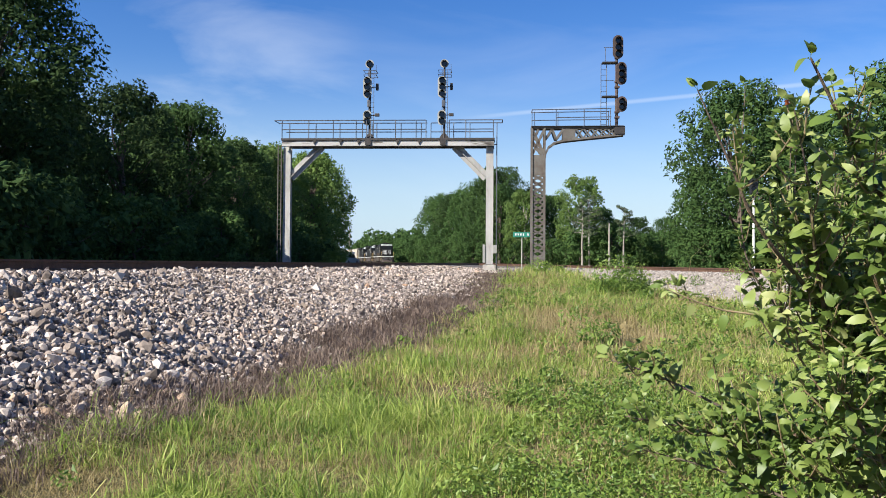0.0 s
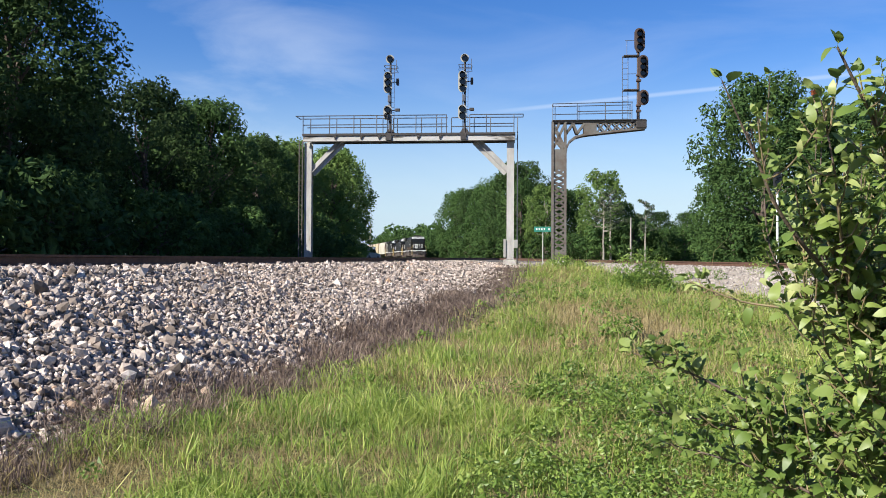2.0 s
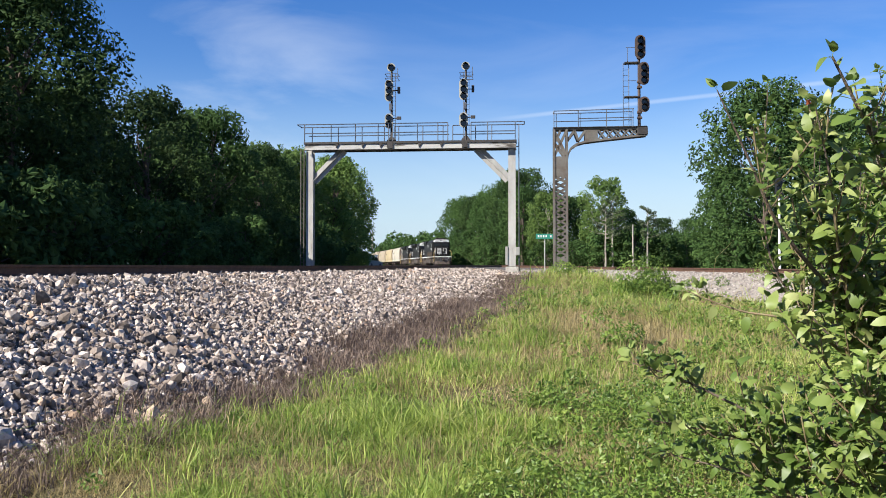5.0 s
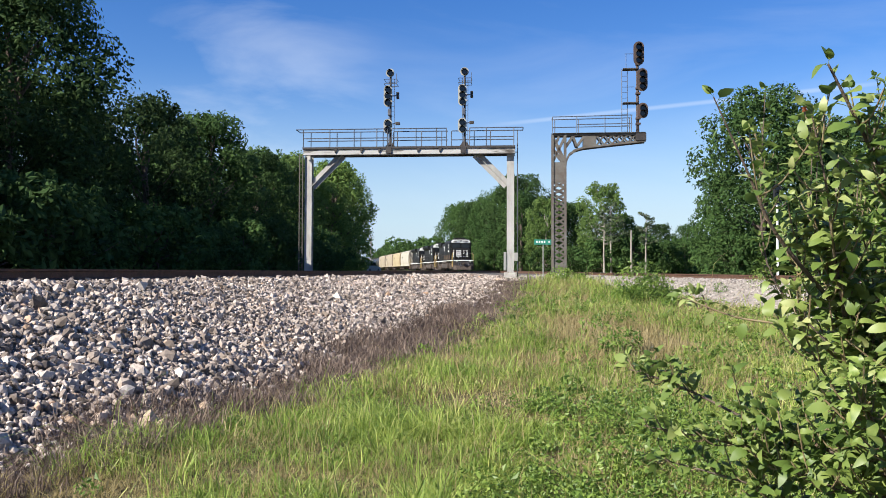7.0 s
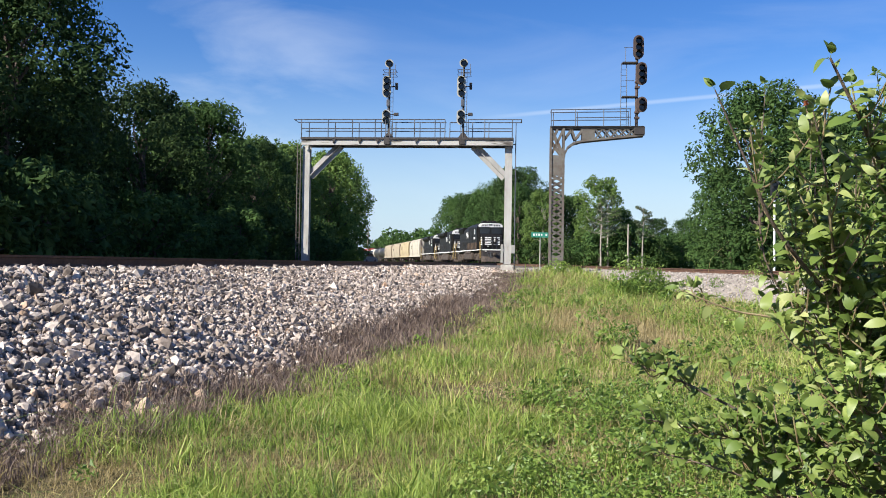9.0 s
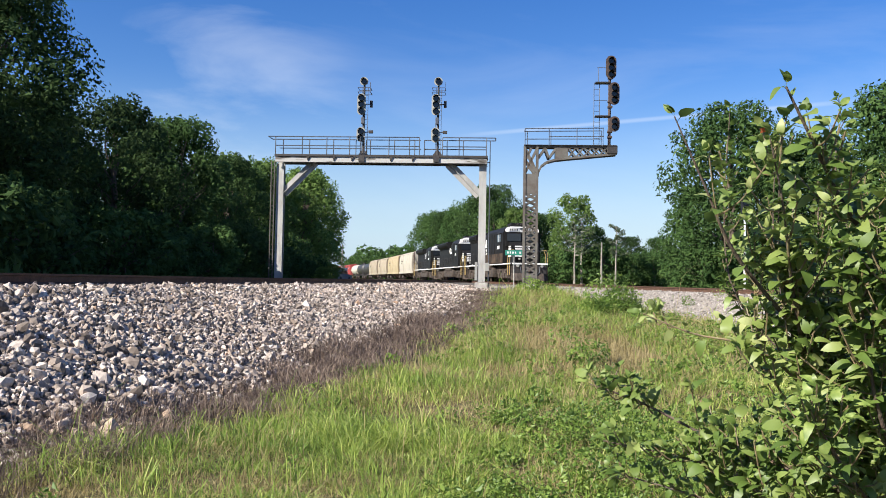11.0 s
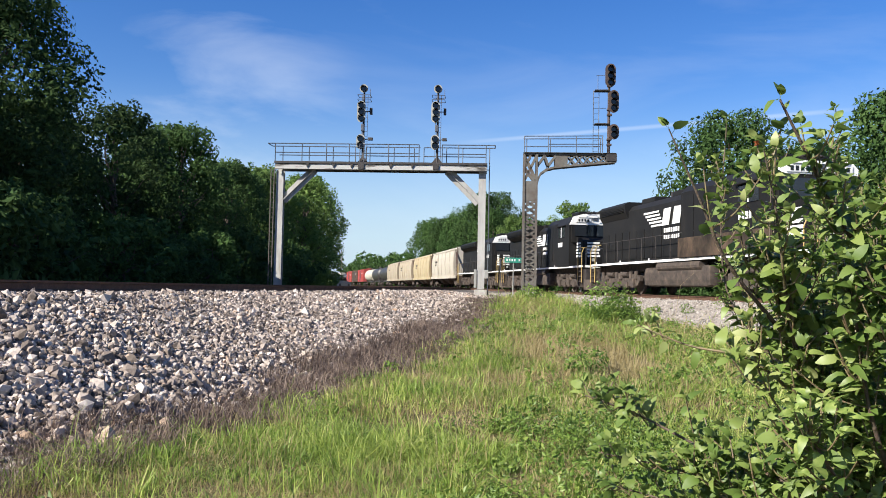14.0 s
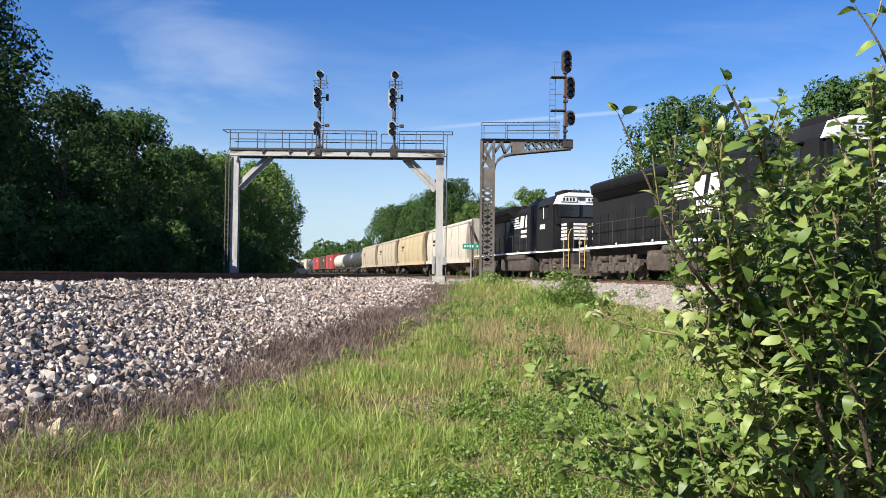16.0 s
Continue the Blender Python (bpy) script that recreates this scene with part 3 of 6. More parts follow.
def signal_bridge():
    m = pose(-3.46, 51.38, 0, 0, 0, -3.5)
    g = thing("signal_bridge", m, "silver painted steel signal bridge over two tracks, patched with rust", "signal bridge")
    H, T = 8.80, 9.21
    for side, foot in ((-1, 1.60), (1, 1.62)):
        x = side * 6.2
        bm = bmesh.new()
        prism(bm, [(x - 0.22, -0.215), (x + 0.22, -0.215), (x + 0.22, -0.185), (x + 0.02, -0.185), (x + 0.02, 0.185), (x + 0.22, 0.185),
                   (x + 0.22, 0.215), (x - 0.22, 0.215), (x - 0.22, 0.185), (x - 0.02, 0.185), (x - 0.02, -0.185), (x - 0.22, -0.185)], "z", foot, H)
        part("post", bm, M_SILVER, g)
        bm = bmesh.new()
        box(bm, (x, 0, foot - 0.25), (0.78, 0.8, 0.62), bevel=0.04)
        part("footing", bm, M_CONC, g, "weathered concrete footing")
        bm = bmesh.new()
        box(bm, (x, 0, foot + 0.075), (0.62, 0.6, 0.03))
        part("base_plate", bm, M_RUSTY, g)
        bm = bmesh.new()
        a, b = V(x - side * 0.2, -0.05, 6.95), V(x - side * 2.1, -0.05, 8.86)
        bar(bm, a, b, 0.30, 0.04)
        d = (b - a).normalized()
        s = V(-d.z, 0, d.x)
        for k in (-0.15, 0.15):
            bar(bm, a + s * k, b + s * k, 0.03, 0.24)
        part("knee_brace", bm, M_SILVER, g)
    bm = bmesh.new()
    box(bm, (0, -0.50, (H + T) / 2), (12.9, 0.02, T - H - 0.06))
    part("girder", bm, M_GIRDER, g)
    bm = bmesh.new()
    box(bm, (0, 0.50, (H + T) / 2), (12.9, 0.02, T - H - 0.06))
    part("girder", bm, M_GIRDER, g)
    for z in (H + 0.015, T - 0.015):
        for y in (-0.5, 0.5):
            bm = bmesh.new()
            box(bm, (0, y, z), (12.95, 0.11, 0.03))
            part("flange", bm, M_IRON, g)
    bm = bmesh.new()
    box(bm, (0, 0, T + 0.02), (12.98, 1.16, 0.13))
    part("walkway", bm, M_IRON, g, "dark open walkway grating")
    for x in (-4.45, -2.85, -1.75, 0.62, 1.95, 3.25):
        bm = bmesh.new()
        prism(bm, [(x - 0.02, H + 0.12), (x + 0.16, T), (x - 0.10, T)], "y", -0.58, -0.515)
        part("bracket", bm, M_IRON, g)
    # railings on both sides
    top, mid = T + 1.17, T + 0.62
    runs, posts = [], []
    for y in (-0.52, 0.52):
        for z in (top, mid):
            for a, b in ((-6.9 if z == top else -6.45, -1.25), (-1.0, 2.35), (3.75 if y < 0 else 2.6, 6.95 if z == top else 6.4)):
                runs.append(((a, y, z), (b, y, z)))
        for x in (-6.45, -4.8, -3.3, -1.9, -1.25, -1.0, 0.5, 1.75, 2.35, 3.75, 4.75, 6.4):
            posts.append(((x + (0.22 if y > 0 else 0), y, T), (x + (0.22 if y > 0 else 0), y, top)))
    runs += [((-6.9, -0.52, top), (-6.9, 0.52, top)), ((6.95, -0.52, top), (6.95, 0.52, top))]
    handrail(g, runs, posts)
    # signal masts
    for x in (-1.13, 3.42):
        bm = bmesh.new()
        rod(bm, (x, -0.1, T), (x, -0.1, 13.9), 0.075, 0.06, 12)
        part("mast", bm, M_IRON, g)
        bm = bmesh.new()
        prism(bm, [(x - 0.36, T + 0.06), (x + 0.36, T + 0.06), (x + 0.10, T + 0.42), (x - 0.10, T + 0.42)], "y", -0.14, -0.06)
        box(bm, (x - 0.04, -0.56, T - 0.16), (0.34, 0.07, 0.36))
        part("mast_foot", bm, M_IRON, g)
        signal_head(g, x, -0.36, (13.84,), 0.262, 0.185, M_PLATE, "pale round background plate")
        signal_head(g, x - 0.13, -0.36, (12.82, 12.43, 12.02), 0.262, 0.185, M_PLATE, "pale three-lamp background plate")
        signal_head(g, x - 0.13, -0.36, (10.76, 10.36), 0.262, 0.185, M_PLATE, "pale two-lamp background plate")
        bm = bmesh.new()
        for z in (13.42, 13.15):
            for p, q in (((-0.35, -0.5), (0.42, -0.5)), ((0.42, -0.5), (0.42, 0.3)), ((-0.35, -0.5), (-0.35, 0.3)), ((-0.35, 0.3), (0.42, 0.3))):
                rod(bm, (x + p[0], p[1], z), (x + q[0], q[1], z), 0.018, seg=6)
        rod(bm, (x + 0.42, -0.5, 13.1), (x + 0.42, -0.5, 13.75), 0.018, seg=6)
        part("lamp_cage", bm, M_PIPE, g)
        bm = bmesh.new()
        box(bm, (x + 0.42, 0.05, 12.52), (0.16, 0.25, 0.4), bevel=0.03)
        rod(bm, (x, 0, 12.5), (x + 0.4, 0, 12.5), 0.03)
        part("relay_case", bm, M_IRON, g)
        bm = bmesh.new()
        box(bm, (x + 0.42, 0.05, 10.8), (0.28, 0.2, 0.18), bevel=0.03)
        rod(bm, (x, 0, 10.75), (x + 0.4, 0, 10.8), 0.03)
        part("relay_case", bm, M_IRON, g)
        bm = bmesh.new()
        box(bm, (x - 0.05, -0.2, 11.45), (0.2, 0.16, 0.42), bevel=0.04)
        part("clamp", bm, M_PIPE, g)
        bm = bmesh.new()
        for dx in (-0.17, 0.17):
            rod(bm, (x + dx, 0.32, T), (x + dx, 0.32, 13.6), 0.018, seg=6)
        for i in range(14):
            rod(bm, (x - 0.17, 0.32, T + 0.3 + i * 0.3), (x + 0.17, 0.32, T + 0.3 + i * 0.3), 0.012, seg=5)
        part("ladder", bm, M_PIPE, g)
    # climbing ladder and cable on the outer post, boxes low on the other
    bm = bmesh.new()
    for dx in (-6.72, -6.52):
        bar(bm, (dx, -0.34, 1.7), (dx, -0.34, 8.9), 0.05, 0.06)
    for i in range(23):
        rod(bm, (-6.72, -0.34, 1.95 + i * 0.3), (-6.52, -0.34, 1.95 + i * 0.3), 0.014, seg=5)
    part("ladder", bm, M_RUSTY, g, "rusty access ladder")
    bm = bmesh.new()
    rod(bm, (6.62, -0.1, 1.4), (6.62, -0.1, 9.55), 0.03, seg=8)
    bar(bm, (6.4, -0.1, 8.95), (6.64, -0.1, 8.95), 0.05)
    part("conduit", bm, M_PIPE, g)
    for dx, z, s in ((-0.32, 2.35, (0.16, 0.3, 1.1)), (0.34, 2.62, (0.24, 0.3, 0.5))):
        bm = bmesh.new()
        box(bm, (6.2 + dx, -0.12, z), s, bevel=0.03)
        part("junction_box", bm, M_PLATE, g, "pale grey junction box")
    return g


signal_bridge()


# ---------------------------------------------------------------- bracket signal
def lattice(parent, a, b, c, d, n, w=0.055, name="lacing_bar"):
    """Crossed flats between the chords a-b and c-d, each riveted on as a bar of its own."""
    a, b, c, d = map(Vector, (a, b, c, d))
    for i in range(n):
        u, t = i / n, (i + 1) / n
        for p, q in ((a.lerp(b, u), c.lerp(d, t)), (c.lerp(d, u), a.lerp(b, t))):
            bm = bmesh.new()
            bar(bm, p, q, 0.016, w)
            part(name, bm, M_RUSTY, parent)


def bracket_signal():
    g = thing("bracket_signal", pose(5.09, 46.0, 0, 0, 0, -4), "old riveted lattice bracket signal, grey paint gone rusty", "signal")
    z0, T, h = 1.45, 9.16, 0.34
    for x in (-h, h):
        for y in (-0.3, 0.3):
            bm = bmesh.new()
            bar(bm, (x, y, z0), (x, y, T), 0.12, 0.12)
            part("leg", bm, M_RUSTY, g)
    for y in (-0.3, 0.3):
        lattice(g, (-h, y, z0 + 0.5), (-h, y, 6.6), (h, y, z0 + 0.5), (h, y, 6.6), 14, 0.09)
    for x in (-h, h):
        lattice(g, (x, -0.3, z0 + 0.5), (x, -0.3, 6.6), (x, 0.3, z0 + 0.5), (x, 0.3, 6.6), 14, 0.08)
    for y in (-0.31, 0.31):
        for z, k, hh in ((7.12, 0.66, 1.05), (z0 + 0.35, 0.7, 0.7)):
            bm = bmesh.new()
            box(bm, (0, y, z), (k, 0.02, hh))
            part("web_plate", bm, M_RUSTY, g)
    for y in (-0.31, 0.31):
        for p, q in (((-0.3, 9.0), (0.3, 7.75)), ((0.32, 9.05), (-0.3, 7.75)), ((-0.3, 8.35), (0.2, 7.7)), ((0.0, 9.05), (-0.32, 8.4)),
                     ((0.36, 9.05), (0.36, 8.5)), ((0.36, 8.5), (0.75, 9.05)), ((0.75, 9.05), (0.95, 8.5)), ((0.95, 8.5), (1.35, 9.05))):
            bm = bmesh.new()
            bar(bm, (p[0], y, p[1]), (q[0], y, q[1]), 0.02, 0.13)
            part("knee_bar", bm, M_RUSTY, g)
    for y in (-0.3, 0.3):
        bm = bmesh.new()
        bar(bm, (-0.38, y, T - 0.03), (4.62, y, T - 0.03), 0.07, 0.1)
        pts = [(0.34, 7.35), (0.40, 7.75), (0.56, 8.08), (0.85, 8.30), (1.3, 8.42), (2.2, 8.52), (4.62, 8.76)]
        for p, q in zip(pts, pts[1:]):
            bar(bm, (p[0], y, p[1]), (q[0], y, q[1]), 0.075, 0.1)
        part("arm_chord", bm, M_RUSTY, g)
        bm = bmesh.new()
        prism(bm, [(1.3, 8.42), (2.0, 8.50), (2.0, T), (1.3, T)], "y", y - 0.01, y + 0.01)
        part("arm_plate", bm, M_RUSTY, g)
        lattice(g, (2.0, y, 8.52), (4.1, y, 8.74), (2.0, y, T - 0.05), (4.1, y, T - 0.05), 5, 0.085)
    bm = bmesh.new()
    box(bm, (4.36, 0, 8.98), (0.56, 0.78, 0.42), bevel=0.02)
    part("arm_end", bm, M_IRON, g, "dark boxed end of the arm")
    bm = bmesh.new()
    box(bm, (2.1, 0, T + 0.045), (5.0, 0.85, 0.03))
    part("walkway", bm, M_IRON, g)
    runs, posts = [], []
    for y in (-0.42, 0.42):
        runs += [((-0.35, y, T + 0.93), (3.9, y, T + 0.98)), ((0.95 if y < 0 else -0.35, y, T + 0.5), (3.9, y, T + 0.53))]
        posts += [((x, y, T), (x, y, T + 0.95)) for x in ((-0.35, 0.95, 2.45, 3.85) if y < 0 else (-0.2, 1.1, 3.85))]
    runs.append(((-0.35, -0.42, T + 0.93), (-0.35, 0.42, T + 0.93)))
    handrail(g, runs, posts, 0.024)
    bm = bmesh.new()
    box(bm, (0, 0, z0 - 0.2), (1.2, 1.1, 0.7), bevel=0.05)
    part("footing", bm, M_CONC, g)
    # mast, three heads and their ladder
    x = 4.22
    bm = bmesh.new()
    rod(bm, (x, -0.1, T), (x, -0.1, 13.7), 0.085, 0.07, 12)
    part("mast", bm, M_RUSTHEAD, g)
    for hx, z, half, n in ((x + 0.02, 13.45, 0.36, 3), (x + 0.2, 12.02, 0.34, 3), (x + 0.22, 10.36, 0.14, 2)):
        signal_head(g, hx, -0.5, tuple(z + half * k for k in ((1, 0, -1) if n == 3 else (1, -1))), 0.28, 0.16, M_RUSTHEAD, "rusty brown background plate")
        bm = bmesh.new()
        bar(bm, (x, -0.1, z), (hx, -0.25, z), 0.1, 0.14)
        part("head_bracket", bm, M_RUSTHEAD, g)
    for i, z in enumerate((9.7, 10.0, 11.35, 11.65, 12.95)):
        bm = bmesh.new()
        box(bm, (x + 0.02, -0.12, z), (0.26, 0.24, 0.12), bevel=0.03)
        part("clamp", bm, M_RUSTHEAD, g)
    bm = bmesh.new()
    for dx in (-0.82, -0.52):
        rod(bm, (x + dx, 0.1, T), (x + dx, 0.1, 12.75), 0.02, seg=6)
    for i in range(12):
        rod(bm, (x - 0.82, 0.1, T + 0.3 * i + 0.2), (x - 0.52, 0.1, T + 0.3 * i + 0.2), 0.012, seg=5)
    part("ladder", bm, M_PIPE, g)
    for z in (12.7, 10.85):
        bm = bmesh.new()
        box(bm, (x - 0.4, 0, z), (0.75, 0.5, 0.05))
        part("platform", bm, M_IRON, g)
    bm = bmesh.new()
    rod(bm, (x - 0.7, -0.2, 13.5), (x - 0.2, -0.2, 13.5), 0.015, seg=5)
    rod(bm, (x - 0.62, -0.2, 12.7), (x - 0.62, -0.2, 13.5), 0.015, seg=5)
    rod(bm, (x - 0.62, -0.2, 11.7), (x - 0.15, -0.2, 11.7), 0.015, seg=5)
    part("guard_rail", bm, M_PIPE, g)
    return g


bracket_signal()


# ---------------------------------------------------------------- small roadside things
def street_sign():
    z = float(height(4.42, 48.0))
    g = thing("street_sign", pose(4.42, 48.0, z, 0, 0, 10), "green street name sign on a thin steel post", "sign")
    bm = bmesh.new()
    rod(bm, (0, 0, -0.2), (0, 0, 3.55 - z), 0.03, seg=8)
    part("sign_post", bm, M_PLATE, g)
    bm = bmesh.new()
    box(bm, (0, -0.05, 3.40 - z), (1.06, 0.012, 0.29), bevel=0.004)
    p = part("name_blade", bm, M_GREEN, g, "green blade with white lettering")
    for i, w in enumerate((0.12, 0.1, 0.11, 0.1, 0.12)):
        bm = bmesh.new()
        box(bm, (-0.38 + i * 0.15 + (0.12 if i > 3 else 0), -0.059, 3.41 - z), (w * 0.75, 0.004, 0.12))
        part("lettering", bm, M_LIVERY, p)


street_sign()


def dwarf_signal():
    x, y = 15.4, 42.0
    z = float(height(x, y))
    g = thing("mast_signal", pose(x, y, z, 0, 0, -20), "white mast with a black three-lamp signal head", "signal")
    bm = bmesh.new()
    rod(bm, (0, 0, -0.2), (0, 0, 4.3), 0.058, 0.05, 12)
    part("mast", bm, M_WHITE, g)
    signal_head(g, 0, -0.12, (4.72, 4.42, 4.12), 0.2, 0.12, M_LAMP, "black plate")
    bm = bmesh.new()
    box(bm, (0, 0, 0.1), (0.6, 0.6, 0.5), bevel=0.04)
    part("footing", bm, M_CONC, g)


dwarf_signal()


def cabinet(x, y, s, rz, label, mat=M_WHITE):
    z = float(height(x, y))
    g = thing("relay_cabinet", pose(x, y, z, 0, 0, rz), label, "cabinet")
    bm = bmesh.new()
    box(bm, (0, 0, s[2] / 2), s, bevel=0.03)
    part("case", bm, mat, g)
    bm = bmesh.new()
    box(bm, (0, -s[1] / 2 - 0.012, s[2] * 0.5), (s[0] * 0.85, 0.02, s[2] * 0.86))
    d = part("door", bm, mat, g)
    bm = bmesh.new()
    box(bm, (s[0] * 0.3, -s[1] / 2 - 0.04, s[2] * 0.5), (0.04, 0.05, 0.16))
    part("handle", bm, M_IRON, d)
    bm = bmesh.new()
    prism(bm, [(-s[0] * 0.56, s[2]), (s[0] * 0.56, s[2]), (s[0] * 0.5, s[2] + 0.08), (-s[0] * 0.5, s[2] + 0.08)], "y", -s[1] * 0.56, s[1] * 0.56)
    part("roof", bm, mat, g)
    return g


cabinet(-12.0, 106.0, (1.3, 1.0, 1.7), -8, "pale grey steel relay cabinet beside the far track")


def parked_car():
    x, y = -11.4, 98.0
    g = thing("parked_car", pose(x, y, float(height(x, y)) + 0.02, 0, 0, 75), "pale silver saloon car parked beyond the tracks", "car")
    bm = bmesh.new()
    prism(bm, [(-2.2, 0.35), (2.25, 0.35), (2.25, 0.72), (1.9, 0.86), (1.0, 0.95), (0.45, 1.42), (-1.1, 1.45), (-1.85, 1.0), (-2.2, 0.9)], "y", -0.85, 0.85)
    part("body", bm, M_PLATE, g)
    bm = bmesh.new()
    prism(bm, [(0.9, 0.98), (0.42, 1.36), (-1.05, 1.38), (-1.6, 1.0)], "y", -0.86, 0.86)
    part("side_window", bm, M_GLASS, g)
    for wx in (-1.35, 1.4):
        for wy in (-0.78, 0.78):
            bm = bmesh.new()
            rod(bm, (wx, wy - 0.1, 0.33), (wx, wy + 0.1, 0.33), 0.33, seg=18)
            part("wheel", bm, M_IRON, g)


parked_car()


def utility_pole(x, y, h, label):
    z = float(height(x, y))
    g = thing("utility_pole", pose(x, y, z - 0.3, 0, 0, 12), label, "pole")
    bm = bmesh.new()
    rod(bm, (0, 0, 0), (0, 0, h), 0.12, 0.08, 10)
    part("pole", bm, M_PALEBARK, g)


utility_pole(-13.0, 116.0, 5.4, "weathered wooden pole at the wood's edge")
utility_pole(18.0, 92.0, 5.2, "weathered wooden pole before the far trees")


# ---------------------------------------------------------------- trees
def leaf_cards(rng, centres, radii, per, size, flat=0.55):
    """Small bent leaf sprays round clump centres: verts and faces (two triangles hinged on a rib)."""
    c = np.repeat(centres, per, 0)
    r = np.repeat(radii, per)
    n = len(c)
    d = rng.normal(size=(n, 3))
    d /= np.linalg.norm(d, axis=1)[:, None]
    d[:, 2] *= 0.8
    p = c + d * (r * rng.uniform(0.35, 1.0, n) ** 0.6)[:, None]
    nrm = d + rng.normal(0, flat, (n, 3)) + np.array([0, 0, 0.35])
    nrm /= np.linalg.norm(nrm, axis=1)[:, None]
    t = np.cross(nrm, rng.normal(size=(n, 3)))
    t /= np.linalg.norm(t, axis=1)[:, None] + 1e-9
    b = np.cross(nrm, t)
    s = size * np.exp(rng.normal(0, 0.3, n))[:, None]
    droop = nrm * s * -0.25
    v = np.stack([p - t * s, p - b * s * 0.55 + droop, p + t * s, p + b * s * 0.55 + droop], 1)
    i = np.arange(n)[:, None] * 4
    f = np.concatenate([i + np.array([[0, 1, 2]]), i + np.array([[0, 2, 3]])], 0)
    return v.reshape(-1, 3), f


def limb(bm, p, q, r1, r2, bend, rng, n=4):
    p, q = Vector(p), Vector(q)
    pts = [p.lerp(q, i / n) + Vector(rng.normal(0, bend, 3)) * (1 if 0 < i < n else 0) for i in range(n + 1)]
    for i in range(n):
        rod(bm, pts[i], pts[i + 1], r1 + (r2 - r1) * i / n, r1 + (r2 - r1) * (i + 1) / n, 7, False)


def tree(seed, h, w, base, mat, label, clumps=46, per=120, size=0.2, bark=M_BARK, lean=0.0, low=0.12):
    """A broad-leaved tree: crown from low*h to h, w wide."""
    rng = np.random.default_rng(seed)
    g = thing("tree", Matrix.Identity(4), label, "tree")
    z0 = low * h
    cs, rs = [], []
    for i in range(clumps):
        u = (i + 0.5) / clumps
        z = z0 + (h - z0) * u
        prof = math.sin(math.pi * min(1, 0.16 + 0.80 * u)) ** 0.7
        a = i * 2.4 + rng.uniform(-0.5, 0.5)
        rad = w / 2 * prof * math.sqrt(rng.uniform(0.25, 1.0)) * rng.uniform(0.8, 1.1)
        k = w * rng.uniform(0.11, 0.19)
        cs.append((rad * math.cos(a) + lean * u, rad * math.sin(a), min(z, h - k * 0.8)))
        rs.append(k)
    cs, rs = np.array(cs), np.array(rs)
    bm = bmesh.new()
    limb(bm, (0, 0, -0.4), (lean * 0.6, 0, h * 0.55), base, base * 0.6, 0.12, rng, 5)
    limb(bm, (lean * 0.6, 0, h * 0.55), (lean, 0, h * 0.9), base * 0.6, base * 0.15, 0.15, rng, 4)
    part("trunk", bm, bark, g)
    for i in range(1, clumps, max(1, clumps // 14)):
        bm = bmesh.new()
        c = cs[i]
        limb(bm, (lean * 0.4, 0, max(z0 * 0.9, c[2] * 0.62)), c, base * 0.34, base * 0.07, 0.18, rng, 4)
        part("limb", bm, bark, g)
    v, f = leaf_cards(rng, cs, rs, per, size)
    # sprays standing out of the outline
    k = rng.integers(0, clumps, clumps)
    d = cs[k] - np.array([lean * 0.5, 0, h * 0.5])
    d /= np.linalg.norm(d, axis=1)[:, None]
    d += rng.normal(0, 0.3, d.shape)
    d /= np.linalg.norm(d, axis=1)[:, None]
    tips = cs[k] + d * (rs[k] * rng.uniform(0.5, 0.85, clumps))[:, None]
    tips[:, 2] = np.clip(tips[:, 2], 0.3, h * 1.03)
    v2, f2 = leaf_cards(rng, tips, rs[k] * rng.uniform(0.25, 0.5, clumps), per // 5, size * 0.85)
    v, f = np.concatenate([v, v2]), np.concatenate([f, f2 + len(v)])
    ob = new("crown", mesh_np("crown", v, f, mat))
    ob.parent = g
    return g


def thin_tree(seed, h, label):
    """A sparse pine with a bare stem."""
    rng = np.random.default_rng(seed)
    g = thing("pine_tree", Matrix.Identity(4), label, "tree")
    bm = bmesh.new()
    limb(bm, (0, 0, -0.3), (0.1, 0, h), 0.16, 0.04, 0.03, rng, 6)
    part("trunk", bm, M_PALEBARK, g)
    cs, rs = [], []
    for i in range(18):
        z = h * rng.uniform(0.5, 1.0)
        a, k = rng.uniform(0, 6.28), (1.15 - z / h) * 3.0 + 0.3
        q = (k * math.cos(a), k * math.sin(a), z + 0.5)
        bm = bmesh.new()
        limb(bm, (0.05, 0, z), q, 0.05, 0.015, 0.08, rng, 3)
        part("limb", bm, M_PALEBARK, g)
        for s in (0.5, 0.8, 1.0):
            cs.append((q[0] * s, q[1] * s, z + 0.5 * s))
            rs.append(0.34)
    v, f = leaf_cards(rng, np.array(cs), np.array(rs), 22, 0.13)
    ob = new("crown", mesh_np("crown", v, f, M_NEEDLE))
    ob.parent = g
    return g


